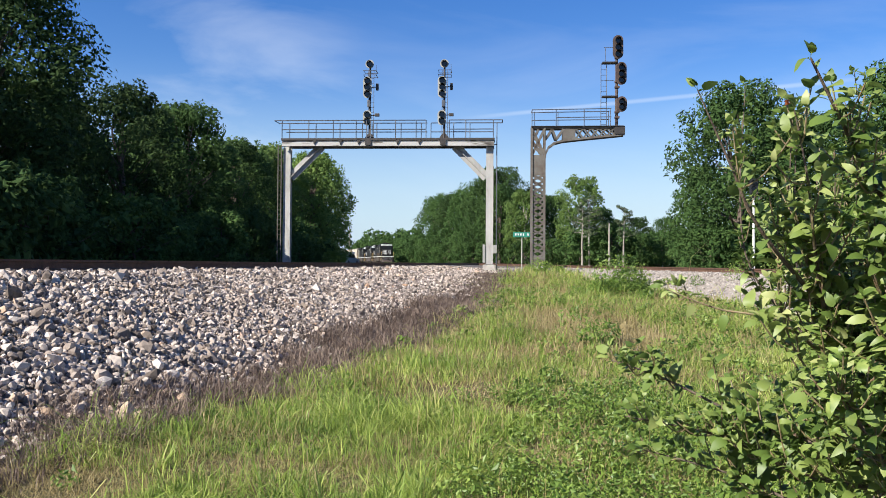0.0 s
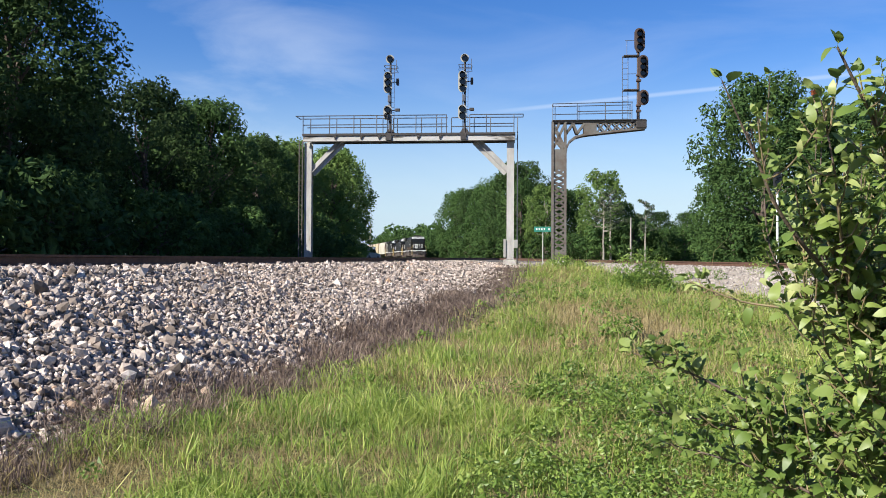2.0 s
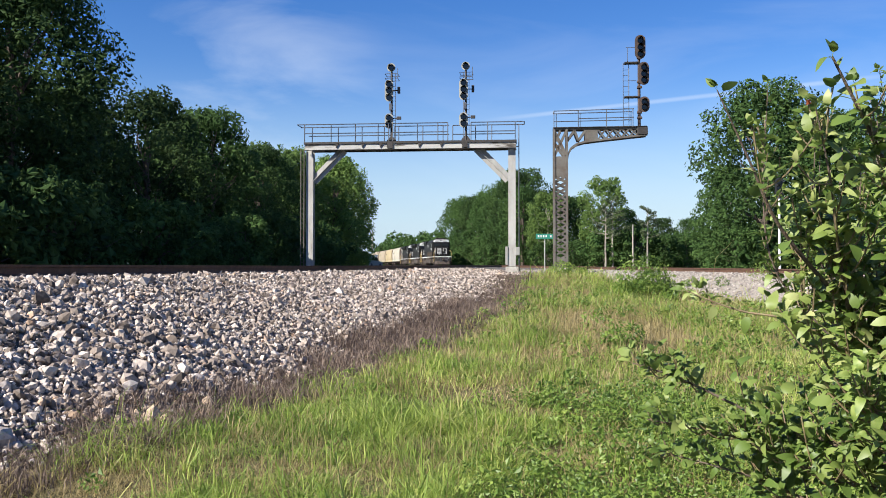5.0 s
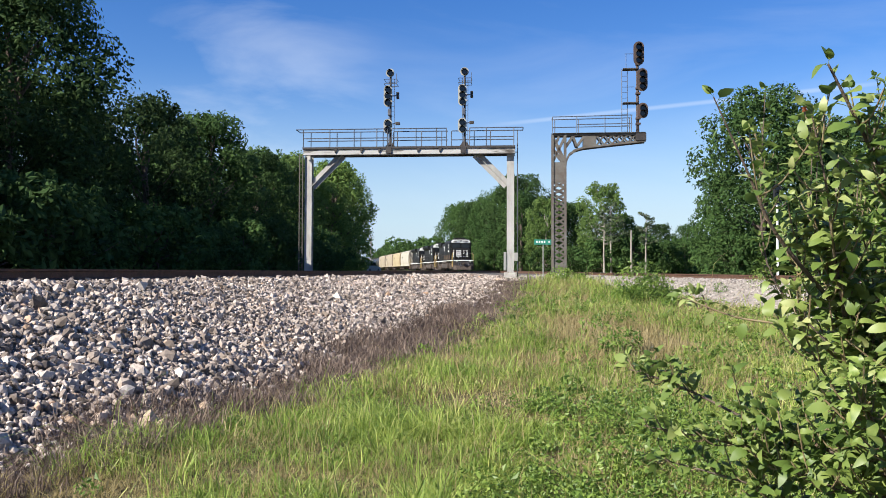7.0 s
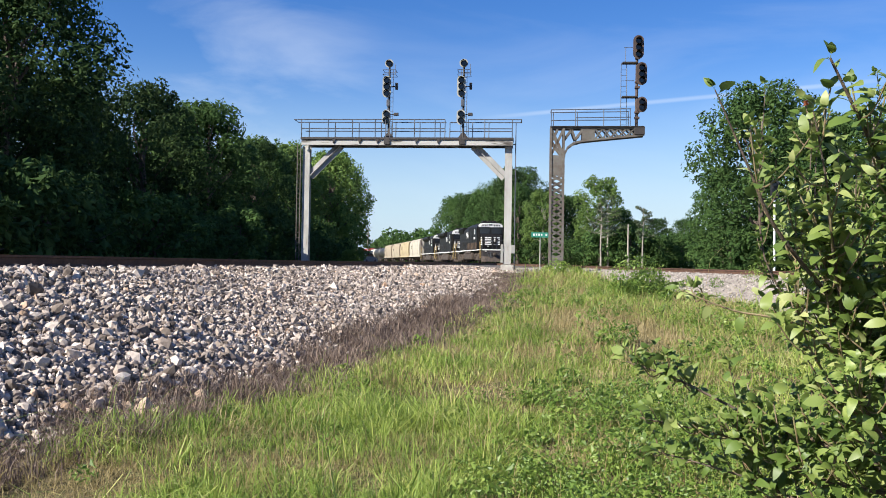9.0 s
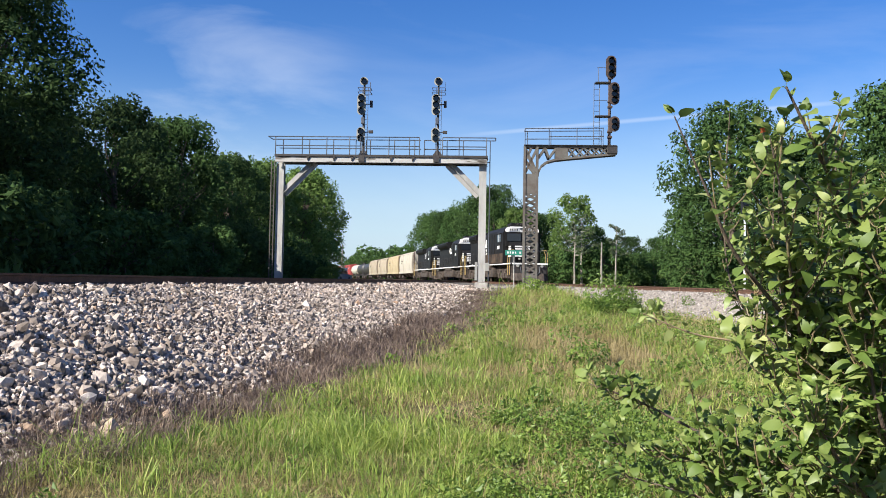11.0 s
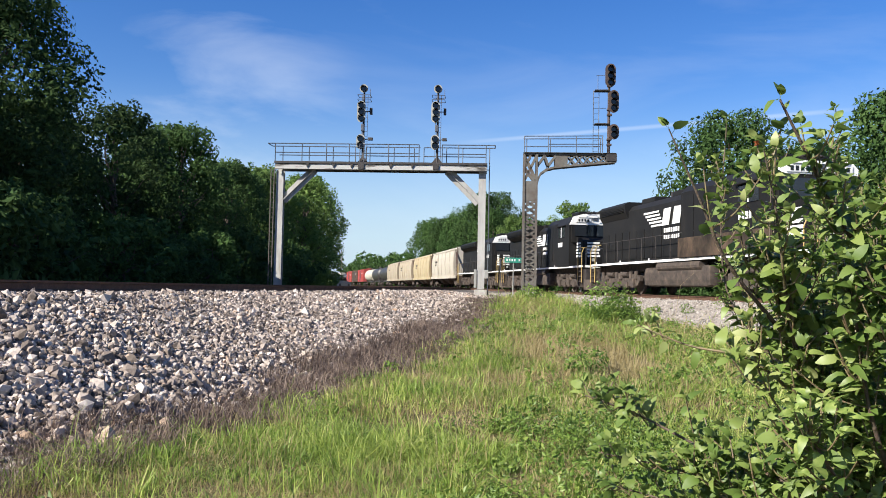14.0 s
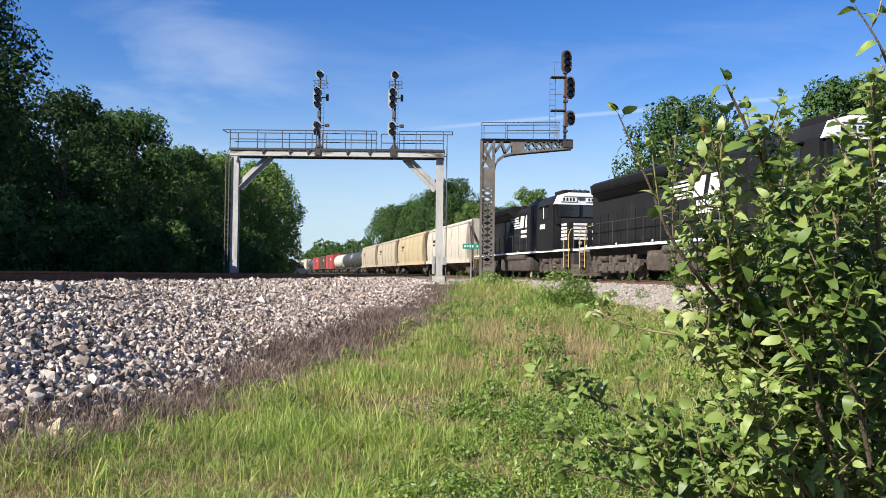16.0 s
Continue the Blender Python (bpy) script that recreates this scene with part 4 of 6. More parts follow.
KINDS = {
    "big": tree(1, 15.0, 11.0, 0.34, M_LEAF_DARK, "tall dark green oak at the edge of the wood", 125, 280, 0.118, low=0.03),
    "oak": tree(2, 12.0, 8.5, 0.28, M_LEAF_DARK, "dark green oak crowded into the wood", 74, 165, 0.128, low=0.03),
    "gum": tree(3, 12.0, 8.0, 0.26, M_LEAF_MID, "full mid-green sweetgum at the wood's edge", 74, 165, 0.128, low=0.02),
    "light": tree(4, 12.0, 7.0, 0.22, M_LEAF_LIGHT, "light green poplar, its leaf colour lightened for the sun", 56, 145, 0.14, M_PALEBARK, 0.4, 0.12),
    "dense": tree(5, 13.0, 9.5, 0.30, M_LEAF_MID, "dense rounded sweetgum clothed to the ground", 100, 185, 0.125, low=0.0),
    # Lighter copy of the dense sweetgum; its sunlight is in the leaf colour.
    "lit": tree(8, 12.0, 8.6, 0.26, M_LEAF_LIGHT, "green sweetgum closing the end of the wood, sunlight put into its leaf colour", 90, 165, 0.128, low=0.0),
    "shrub": tree(6, 4.0, 5.0, 0.10, M_LEAF_MID, "low thicket of saplings under the trees", 36, 100, 0.13, low=0.0),
    "pine": thin_tree(7, 9.0, "sparse pine with a bare pale stem"),
}
used = set()


def plant(kind, x, y, h, turn=None, wide=1.0, label="", group="trees of the wood"):
    src = KINDS[kind]
    full = {"big": 15.0, "oak": 12.0, "gum": 12.0, "light": 12.0, "dense": 13.0, "lit": 12.0, "shrub": 4.0, "pine": 9.0}[kind]
    k = h / full
    m = pose(x, y, float(height(x, y)) - 0.05, 0, 0, random.uniform(0, 360) if turn is None else turn)
    if kind in used:
        ob = copy_thing(src, m)
    else:
        used.add(kind)
        ob = src
        ob.matrix_basis = m
    ob.scale = (k * wide, k * wide, k)
    if label:
        ob["label"] = label
    ob["group"] = group
    return ob


def woods():
    R = random.Random(5)
    # the dark wood along the two tracks
    for kind, x, y, h in (("big", -20.1, 36.5, 14.2), ("big", -26.0, 39.0, 14.0), ("oak", -20.6, 29.0, 11.3), ("oak", -22.8, 46.0, 10.9),
                          ("oak", -19.6, 51.0, 11.3), ("gum", -18.0, 59.0, 11.7), ("oak", -20.5, 60.0, 11.8), ("oak", -16.9, 68.0, 10.3),
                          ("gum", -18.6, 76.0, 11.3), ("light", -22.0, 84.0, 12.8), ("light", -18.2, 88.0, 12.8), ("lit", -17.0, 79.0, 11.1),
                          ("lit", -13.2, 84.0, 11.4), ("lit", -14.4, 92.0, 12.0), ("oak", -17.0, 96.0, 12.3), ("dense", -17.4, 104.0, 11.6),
                          ("oak", -24.0, 22.0, 11.8), ("oak", -27.0, 31.0, 12.8), ("big", -31.0, 46.0, 12.5), ("oak", -26.0, 56.0, 11.2),
                          ("oak", -24.0, 68.0, 11.2), ("oak", -21.0, 122.0, 12.3)):
        plant(kind, x, y, h)
    for i in range(14):
        y = 22 + i * 4.0
        plant("shrub", -17.6 + 0.08 * y + R.uniform(-1.2, 0.6), y, R.uniform(2.6, 4.4), group="thicket along the tracks")
    for i in range(5):
        y = 26 + i * 12
        plant("oak", -27 + 0.09 * y + R.uniform(-2, 2), y, R.uniform(8, 10))
    # the row on the right of the main track, far off
    for i in range(6):
        y = 136 + i * 11.5
        plant(("oak", "dense", "gum")[i % 3], float(train_track(y)) + 11.0 + R.uniform(-0.8, 1.0), y, R.uniform(14.5, 16.0))
    for i in range(12):
        y = 212 + i * 13
        plant("shrub", float(train_track(y)) + 10.0 + R.uniform(-1.0, 1.5), y, R.uniform(7.0, 9.0), group="far trees along the main track")
    for i in range(9):
        y = 132 + i * 11
        plant("shrub", float(train_track(y)) + 7.0 + R.uniform(-0.6, 0.6), y, R.uniform(3, 4.5), group="thicket along the main track")
    for x, y, kind, h in ((11.5, 118, "light", 10.8), (14.2, 122, "gum", 10.6), (8.5, 128, "gum", 12.2), (18.4, 112, "light", 12.2), (16.5, 128, "oak", 11.0), (22.0, 118, "gum", 8.5), (25.0, 122, "oak", 7.0),
                          (29.0, 126, "oak", 7.6), (34.0, 130, "gum", 7.8), (39.5, 128, "oak", 8.4), (12.5, 135, "oak", 12.5), (44.0, 128, "gum", 8.0)):
        plant(kind, x, y, h)
    for x, y, h in ((13.0, 104, 3.6), (16.5, 102, 4.6), (20.0, 101, 5.0), (23.5, 101, 4.2), (26.5, 103, 4.4), (30.5, 104, 4.6), (10.2, 108, 3.4), (35, 106, 4.4)):
        plant("shrub", x, y, h, group="thicket behind the crossing")
    plant("pine", 20.4, 96, 6.9, 20)
    plant("pine", 16.2, 99, 7.2, 80)
    plant("pine", 17.2, 100, 8.2, 140)
    # big trees right of the main track
    for x, y, kind, h in ((19.5, 56.0, "dense", 12.6), (25.6, 57.0, "dense", 11.0), (28.5, 52.0, "gum", 13.4), (33.5, 50.0, "oak", 14.6), (38.0, 46.0, "gum", 14.0),
                          (26.0, 66.0, "oak", 12.0), (35.0, 62.0, "oak", 13.5), (19.5, 64.0, "gum", 8.0)):
        plant(kind, x, y, h)
    for i in range(10):
        plant("shrub", 17.0 + i * 2.0 + R.uniform(-0.4, 0.4), 53.5 - i * 0.9, R.uniform(2.6, 4.2), group="thicket along the main track")
    # behind the camera and at the sides, to close the place
    for i in range(4):
        a = radians(195 + i * 50)
        plant(R.choice(("oak", "gum")), 48 * math.cos(a) + 4, 48 * math.sin(a), R.uniform(10, 12))
    # the far line of woods
    rng = np.random.default_rng(9)
    n = 150
    a = rng.uniform(-0.42, 0.75, n)
    d = rng.uniform(420, 560, n)
    cs, rs = [], []
    for i in range(n):
        x, y = d[i] * math.sin(a[i]), d[i] * math.cos(a[i])
        top = rng.uniform(15, 21)
        for k in range(6):
            cs.append((x + rng.normal(0, 3.0), y + rng.normal(0, 2), 2 + top * (0.15 + 0.15 * k)))
            rs.append(rng.uniform(3.0, 4.8))
    v, f = leaf_cards(rng, np.array(cs), np.array(rs), 70, 0.9)
    tagged(new("far_woods", mesh_np("far_woods", v, f, M_LEAF_MID)), "hazy green woods closing the far view", "woods", kind="stuff")


woods()


# ---------------------------------------------------------------- grass and weeds
def blades(rng, px, py, length, width, lean, rise=1.0):
    """Curved grass blades: five verts and three triangles each."""
    n = len(px)
    pz = height(px, py) - 0.01
    a = rng.uniform(0, 2 * math.pi, n)
    la = rng.uniform(0, 2 * math.pi, n)
    k = np.abs(rng.normal(0, lean, n)) + 0.08
    base = np.stack([px, py, pz], -1)
    out = np.stack([np.cos(la), np.sin(la), np.zeros(n)], -1)
    up = np.array([0, 0, 1.0])
    wv = np.stack([np.cos(a), np.sin(a), np.zeros(n)], -1) * (width / 2)[:, None]
    mid = base + up * (length * 0.6 * rise)[:, None] + out * (length * k * 0.35)[:, None]
    tip = base + up * (length * rise * np.clip(1 - k * 0.35, 0.3, 1))[:, None] + out * (length * k * 1.1)[:, None]
    v = np.stack([base - wv, base + wv, mid - wv * 0.75, mid + wv * 0.75, tip], 1)
    i = np.arange(n)[:, None] * 5
    f = np.concatenate([i + np.array([[0, 1, 3]]), i + np.array([[0, 3, 2]]), i + np.array([[2, 3, 4]])], 0)
    return v.reshape(-1, 3), f


def patchy(x, y, s, o=0.0):
    return np.array([noise.noise((a * s + o, b * s - o, o)) for a, b in zip(x, y)])


def scatter(rng, n, y0, y1):
    """Places on the grass wedge, within what the shot can see."""
    y = np.sqrt(rng.uniform(y0 * y0, y1 * y1, n))
    lo = np.maximum(toe(y) - 0.05, -0.62 * y)
    wide = np.interp(y, [0, 34, 50, 90], [5.6, 5.4, 3.4, 3.2])
    hi = np.minimum(train_track(y) - wide + 0.2, 0.66 * y)
    x = lo + np.maximum(hi - lo, 0) * rng.random(n)
    return x, y, x - toe(y), (hi > lo)


def parched(x, y):
    """Two worn patches where the grass has dried to straw."""
    return np.exp(-((x - 3.0) / 1.1) ** 2 - ((y - 17.5) / 3.2) ** 2) + 0.6 * np.exp(-((x - 1.1) / 0.9) ** 2 - ((y - 12.5) / 1.6) ** 2)


def grass():
    rng = np.random.default_rng(12)
    sets = {"green": [], "dry": [], "dead": []}
    for y0, y1, n, ln, wd in ((4.6, 9, 96000, 0.10, 0.0085), (9, 17, 110000, 0.105, 0.0105), (17, 30, 70000, 0.15, 0.017), (30, 41, 24000, 0.19, 0.026)):
        x, y, e, ok = (np.repeat(c, 12) for c in scatter(rng, n // 12, y0, y1))
        n = len(x)
        tall = np.repeat(np.exp(rng.normal(-0.1, 0.42, n // 12) + 0.9 * patchy(x[::12], y[::12], 2.6, 7.0) + 0.5 * patchy(x[::12], y[::12], 0.8, 2.0)), 12)
        x = x + rng.normal(0, 0.042, n) * (1 + y / 11)
        y = y + rng.normal(0, 0.055, n) * (1 + y / 11)
        e = x - toe(y)
        m = patchy(x, y, 0.55) + 0.5 * patchy(x, y, 1.9, 4.0)
        dryness = m + rng.normal(0, 0.18, n) + 1.1 * parched(x, y)
        margin = 0.75 + 0.25 * np.sin(y * 1.7) + rng.normal(0, 0.15, n)
        l = ln * tall * np.exp(rng.normal(0, 0.3, n)) * (1 + 0.9 * np.clip(-m, -0.5, 0.9))
        dead = ok & (e < 1.25 * margin * np.interp(y, [5, 8, 9.5, 14, 22, 40], [0.5, 0.3, 0.6, 1.0, 1.15, 1.0]))
        dry = ok & ~dead & (dryness > 0.08 - np.interp(y, [9, 14, 30], [0.0, 0.2, 0.24]))
        green = ok & ~dead & ~dry
        green &= rng.random(n) < np.clip(0.62 - 0.9 * m, 0.12, 1)
        for key, mask, f, lean in (("green", green, 1.0, 1.5), ("dry", dry, 0.85, 1.3), ("dead", dead, 0.7, 1.7)):
            sets[key].append(blades(rng, x[mask], y[mask], l[mask] * f, wd * rng.uniform(0.6, 1.3, mask.sum()) * (0.7 if key != "green" else 1), lean))
    # scattered seed stalks
    x, y, e, ok = scatter(rng, 3600, 5, 26)
    ok &= e > 0.9
    sets["dry"].append(blades(rng, x[ok], y[ok], rng.uniform(0.25, 0.48, ok.sum()), np.full(ok.sum(), 0.005) * (0.7 + y[ok] / 14), 0.3))
    # a tangled mat of sprayed stalks lying over the foot of the stone
    n = 56000
    y = np.sqrt(rng.uniform(4.8 ** 2, 42 ** 2, n))
    band = np.interp(y, [5, 8, 9.5, 14, 22, 40], [0.50, 0.26, 0.55, 0.90, 0.85, 0.6])
    x = toe(y) + band * (0.50 + rng.normal(0, 0.75, n))
    keep = patchy(x, y, 1.1, 9.0) > -0.28
    x, y = x[keep], y[keep]
    sets["dead"].append(blades(rng, x, y, rng.uniform(0.12, 0.34, len(x)) * (0.8 + y / 40), np.full(len(x), 0.0085) * (0.7 + y / 12), 0.95, 0.26))
    # dense tufts
    for key, cnt, per, ln in (("green", 780, 70, 0.17), ("dry", 170, 50, 0.20), ("dead", 520, 60, 0.18)):
        cx, cy, e, ok = scatter(rng, cnt, 5.2, 24)
        if key != "dead":
            ok &= e > np.interp(cy, [5, 8, 9.5, 14, 22], [0.6, 0.3, 0.7, 1.3, 1.5])
            if key == "green":
                ok &= parched(cx, cy) < 0.25
            cx, cy = cx[ok], cy[ok]
            cnt = len(cx)
        if key == "dead":
            cx = toe(cy) + rng.uniform(-0.25, 0.9, cnt) * (0.6 + cy / 25)
        x = np.repeat(cx, per) + rng.normal(0, 0.075, cnt * per) * (1 + np.repeat(cy, per) / 14)
        y = np.repeat(cy, per) + rng.normal(0, 0.09, cnt * per) * (1 + np.repeat(cy, per) / 14)
        sets[key].append(blades(rng, x, y, ln * np.exp(rng.normal(0, 0.3, len(x))), np.full(len(x), 0.009) * (0.6 + y / 14), 0.85))
    for key, mat, name, lab in (("green", M_GRASS, "grass", "long fresh green grass in the hollow"), ("dry", M_DRY, "dry_grass", "straw-coloured dry grass and seed stalks"), ("dead", M_DEAD, "dead_weeds", "grey-brown sprayed dead weeds along the stone bank")):
        vs, fs, o = [], [], 0
        for v, f in sets[key]:
            vs.append(v)
            fs.append(f + o)
            o += len(v)
        tagged(new(name, mesh_np(name, np.concatenate(vs), np.concatenate(fs), mat)), lab, "grass", kind="stuff")


grass()


def weeds():
    """Small-leaved plants in low mounds."""
    rng = np.random.default_rng(21)
    mounds = []
    for i in range(300):
        y = 4.9 + 4.8 * rng.random() ** 1.4
        mounds.append((rng.uniform(0.07, 0.55) * y + rng.uniform(-0.4, 0.5), y, rng.uniform(0.07, 0.28), 150, rng.uniform(0.013, 0.022)))
    for i in range(40):
        y = rng.uniform(10, 32)
        mounds.append((rng.uniform(0.12, 0.42) * y, y, rng.uniform(0.18, 0.42), 150, 0.03))
    for i in range(330):
        x, y, e, ok = scatter(rng, 1, 5.4, 27)
        if ok[0] and e[0] > 0.7 and parched(x[0], y[0]) < 0.2:
            mounds.append((float(x[0]), float(y[0]), rng.uniform(0.05, 0.17) * (0.8 + float(y[0]) / 30), 70, rng.uniform(0.012, 0.020) * (0.7 + float(y[0]) / 14)))
    for dx, dy, r in ((0, 0, 1.0), (0.9, 0.5, 0.75), (-0.6, 0.6, 0.55), (1.3, 0.2, 0.5), (0.5, 1.3, 0.5)):
        for up in (0.0, 0.45):
            mounds.append((5.25 + dx * 0.55, 25.5 + dy + up, r * (1 - up * 0.3) * 0.9, 520, 0.042))
    for dx, r in ((0, 0.55), (0.5, 0.45), (-0.5, 0.4), (1.0, 0.35)):
        mounds.append((4.9 + dx, 43.5, r, 300, 0.06))
    mounds.append((2.75, 14.6, 0.34, 300, 0.03))
    mounds.append((2.45, 14.2, 0.28, 220, 0.03))
    cs = np.array([(x, y, float(height(x, y)) + r * (0.6 if r < 0.5 else 0.85)) for x, y, r, n, s in mounds])
    vs, fs, o = [], [], 0
    for c, (x, y, r, n, s) in zip(cs, mounds):
        v, f = leaf_cards(rng, c[None], np.array([r]), n, s, 0.8)
        v[:, 2] = np.maximum(v[:, 2], height(v[:, 0], v[:, 1]))
        vs.append(v)
        fs.append(f + o)
        o += len(v)
    tagged(new("weeds", mesh_np("weeds", np.concatenate(vs), np.concatenate(fs), M_WEED)), "low leafy green weeds among the grass", "weeds", kind="stuff")


weeds()


# ---------------------------------------------------------------- the pear bush
BUSH_FOOT = Vector((1.70, 2.86, 0.0))
SHOOTS = []


def shoot(radius, twigs, bare, *pts):
    """One stem of the bush: its thickness, how many twigs, how much of it is bare, and its way."""
    SHOOTS.append((radius, twigs, bare, pts))


shoot(0.017, 16, 0.45, (1.70, 2.86, -0.05), (1.54, 2.75, 0.76), (1.34, 2.70, 1.09), (1.21, 2.65, 1.33), (1.10, 2.55, 1.52))
shoot(0.007, 3, 0.25, (1.10, 2.55, 1.52), (0.90, 2.45, 1.72), (0.80, 2.40, 1.90), (0.70, 2.37, 2.10))
shoot(0.007, 18, 0.12, (1.21, 2.65, 1.33), (1.07, 2.45, 1.62), (1.00, 2.34, 1.83), (0.94, 2.29, 2.03))
shoot(0.012, 34, 0.2, (1.68, 2.86, 0.2), (1.61, 2.63, 1.30), (1.42, 2.48, 1.66), (1.21, 2.38, 1.82), (1.07, 2.31, 2.02), (0.98, 2.28, 2.17))
shoot(0.011, 36, 0.3, (1.74, 2.84, 0.1), (1.60, 2.53, 1.28), (1.44, 2.32, 1.71), (1.37, 2.22, 1.96), (1.34, 2.17, 2.16))
shoot(0.007, 3, 0.5, (1.51, 2.31, 1.90), (1.46, 2.26, 2.10), (1.39, 2.21, 2.25), (1.31, 2.21, 2.38))
shoot(0.009, 40, 0.05, (1.40, 2.65, 0.95), (1.18, 2.71, 1.04), (1.03, 2.82, 1.08), (0.76, 2.93, 1.21), (0.58, 2.98, 1.27))
shoot(0.006, 4, 0.15, (1.21, 2.60, 1.28), (1.03, 2.61, 1.43), (0.85, 2.67, 1.47), (0.70, 2.72, 1.53))
shoot(0.008, 46, 0.05, (1.40, 2.65, 0.90), (1.12, 2.67, 0.95), (0.92, 2.78, 1.04), (0.61, 2.89, 1.09))
shoot(0.008, 36, 0.1, (1.47, 2.55, 0.96), (1.31, 2.44, 1.29), (1.25, 2.39, 1.52), (1.18, 2.34, 1.74))
shoot(0.008, 40, 0.1, (1.48, 2.44, 1.09), (1.36, 2.34, 1.40), (1.29, 2.28, 1.62), (1.28, 2.23, 1.89))
shoot(0.007, 30, 0.1, (1.38, 2.55, 0.93), (1.14, 2.31, 1.15), (1.02, 2.21, 1.29))
shoot(0.008, 40, 0.1, (1.62, 2.8, 0.5), (1.22, 2.72, 0.78), (0.98, 2.82, 0.90), (0.66, 2.95, 0.97))
for i in range(9):
    a = random.Random(40 + i)
    tx, ty = 1.36 + 0.11 * i + a.uniform(-0.06, 0.06), 2.42 + a.uniform(-0.12, 0.45)
    tz = 1.80 + 0.055 * i + a.uniform(-0.15, 0.12)
    shoot(0.008, 38, 0.1, (1.66 + 0.03 * i, 2.84, 0.3), (0.5 * (1.7 + tx), 0.5 * (2.8 + ty), 0.95), (tx + 0.03, ty + 0.04, 1.45), (tx, ty, tz))

for i in range(7):
    a = random.Random(80 + i)
    tx, ty, tz = 1.0 + 0.06 * i + a.uniform(-0.03, 0.03), 2.50 + a.uniform(-0.14, 0.16), 1.72 + 0.035 * i + a.uniform(-0.14, 0.10)
    shoot(0.006, 34, 0.12, (1.60, 2.80, 0.55), (0.5 * (1.6 + tx), 0.5 * (2.8 + ty), 1.05), (tx + 0.05, ty + 0.05, 1.40), (tx, ty, tz))


def leaf_shape():
    """A pear leaf with its stalk along x: oval with a drawn-out tip, folded along the rib, tip and edges curled down."""
    xs = np.array([0.0, 0.25, 0.38, 0.60, 0.82, 0.96, 1.06])
    ws = np.array([0.011, 0.013, 0.205, 0.245, 0.195, 0.10, 0.0])
    v = []
    for x, w in zip(xs, ws):
        z = 0.16 * math.sin(math.pi * min(x, 1.0)) - 0.30 * x ** 2.6
        v += [(x, -w, z + w * 0.10), (x, 0, z), (x, w, z + w * 0.10)]
    f = []
    for i in range(6):
        for k in range(2):
            a = i * 3 + k
            f.append((a, a + 3, a + 4, a + 1))
    return np.array(v), np.array(f)


def spline(pts, n):
    pts = [Vector(p) for p in pts]
    out = []
    for i in range(len(pts) - 1):
        p0, p1, p2, p3 = pts[max(i - 1, 0)], pts[i], pts[i + 1], pts[min(i + 2, len(pts) - 1)]
        for k in range(n):
            t = k / n
            out.append(0.5 * ((2 * p1) + (p2 - p0) * t + (2 * p0 - 5 * p1 + 4 * p2 - p3) * t * t + (3 * p1 - p0 - 3 * p2 + p3) * t ** 3))
    out.append(pts[-1])
    return out


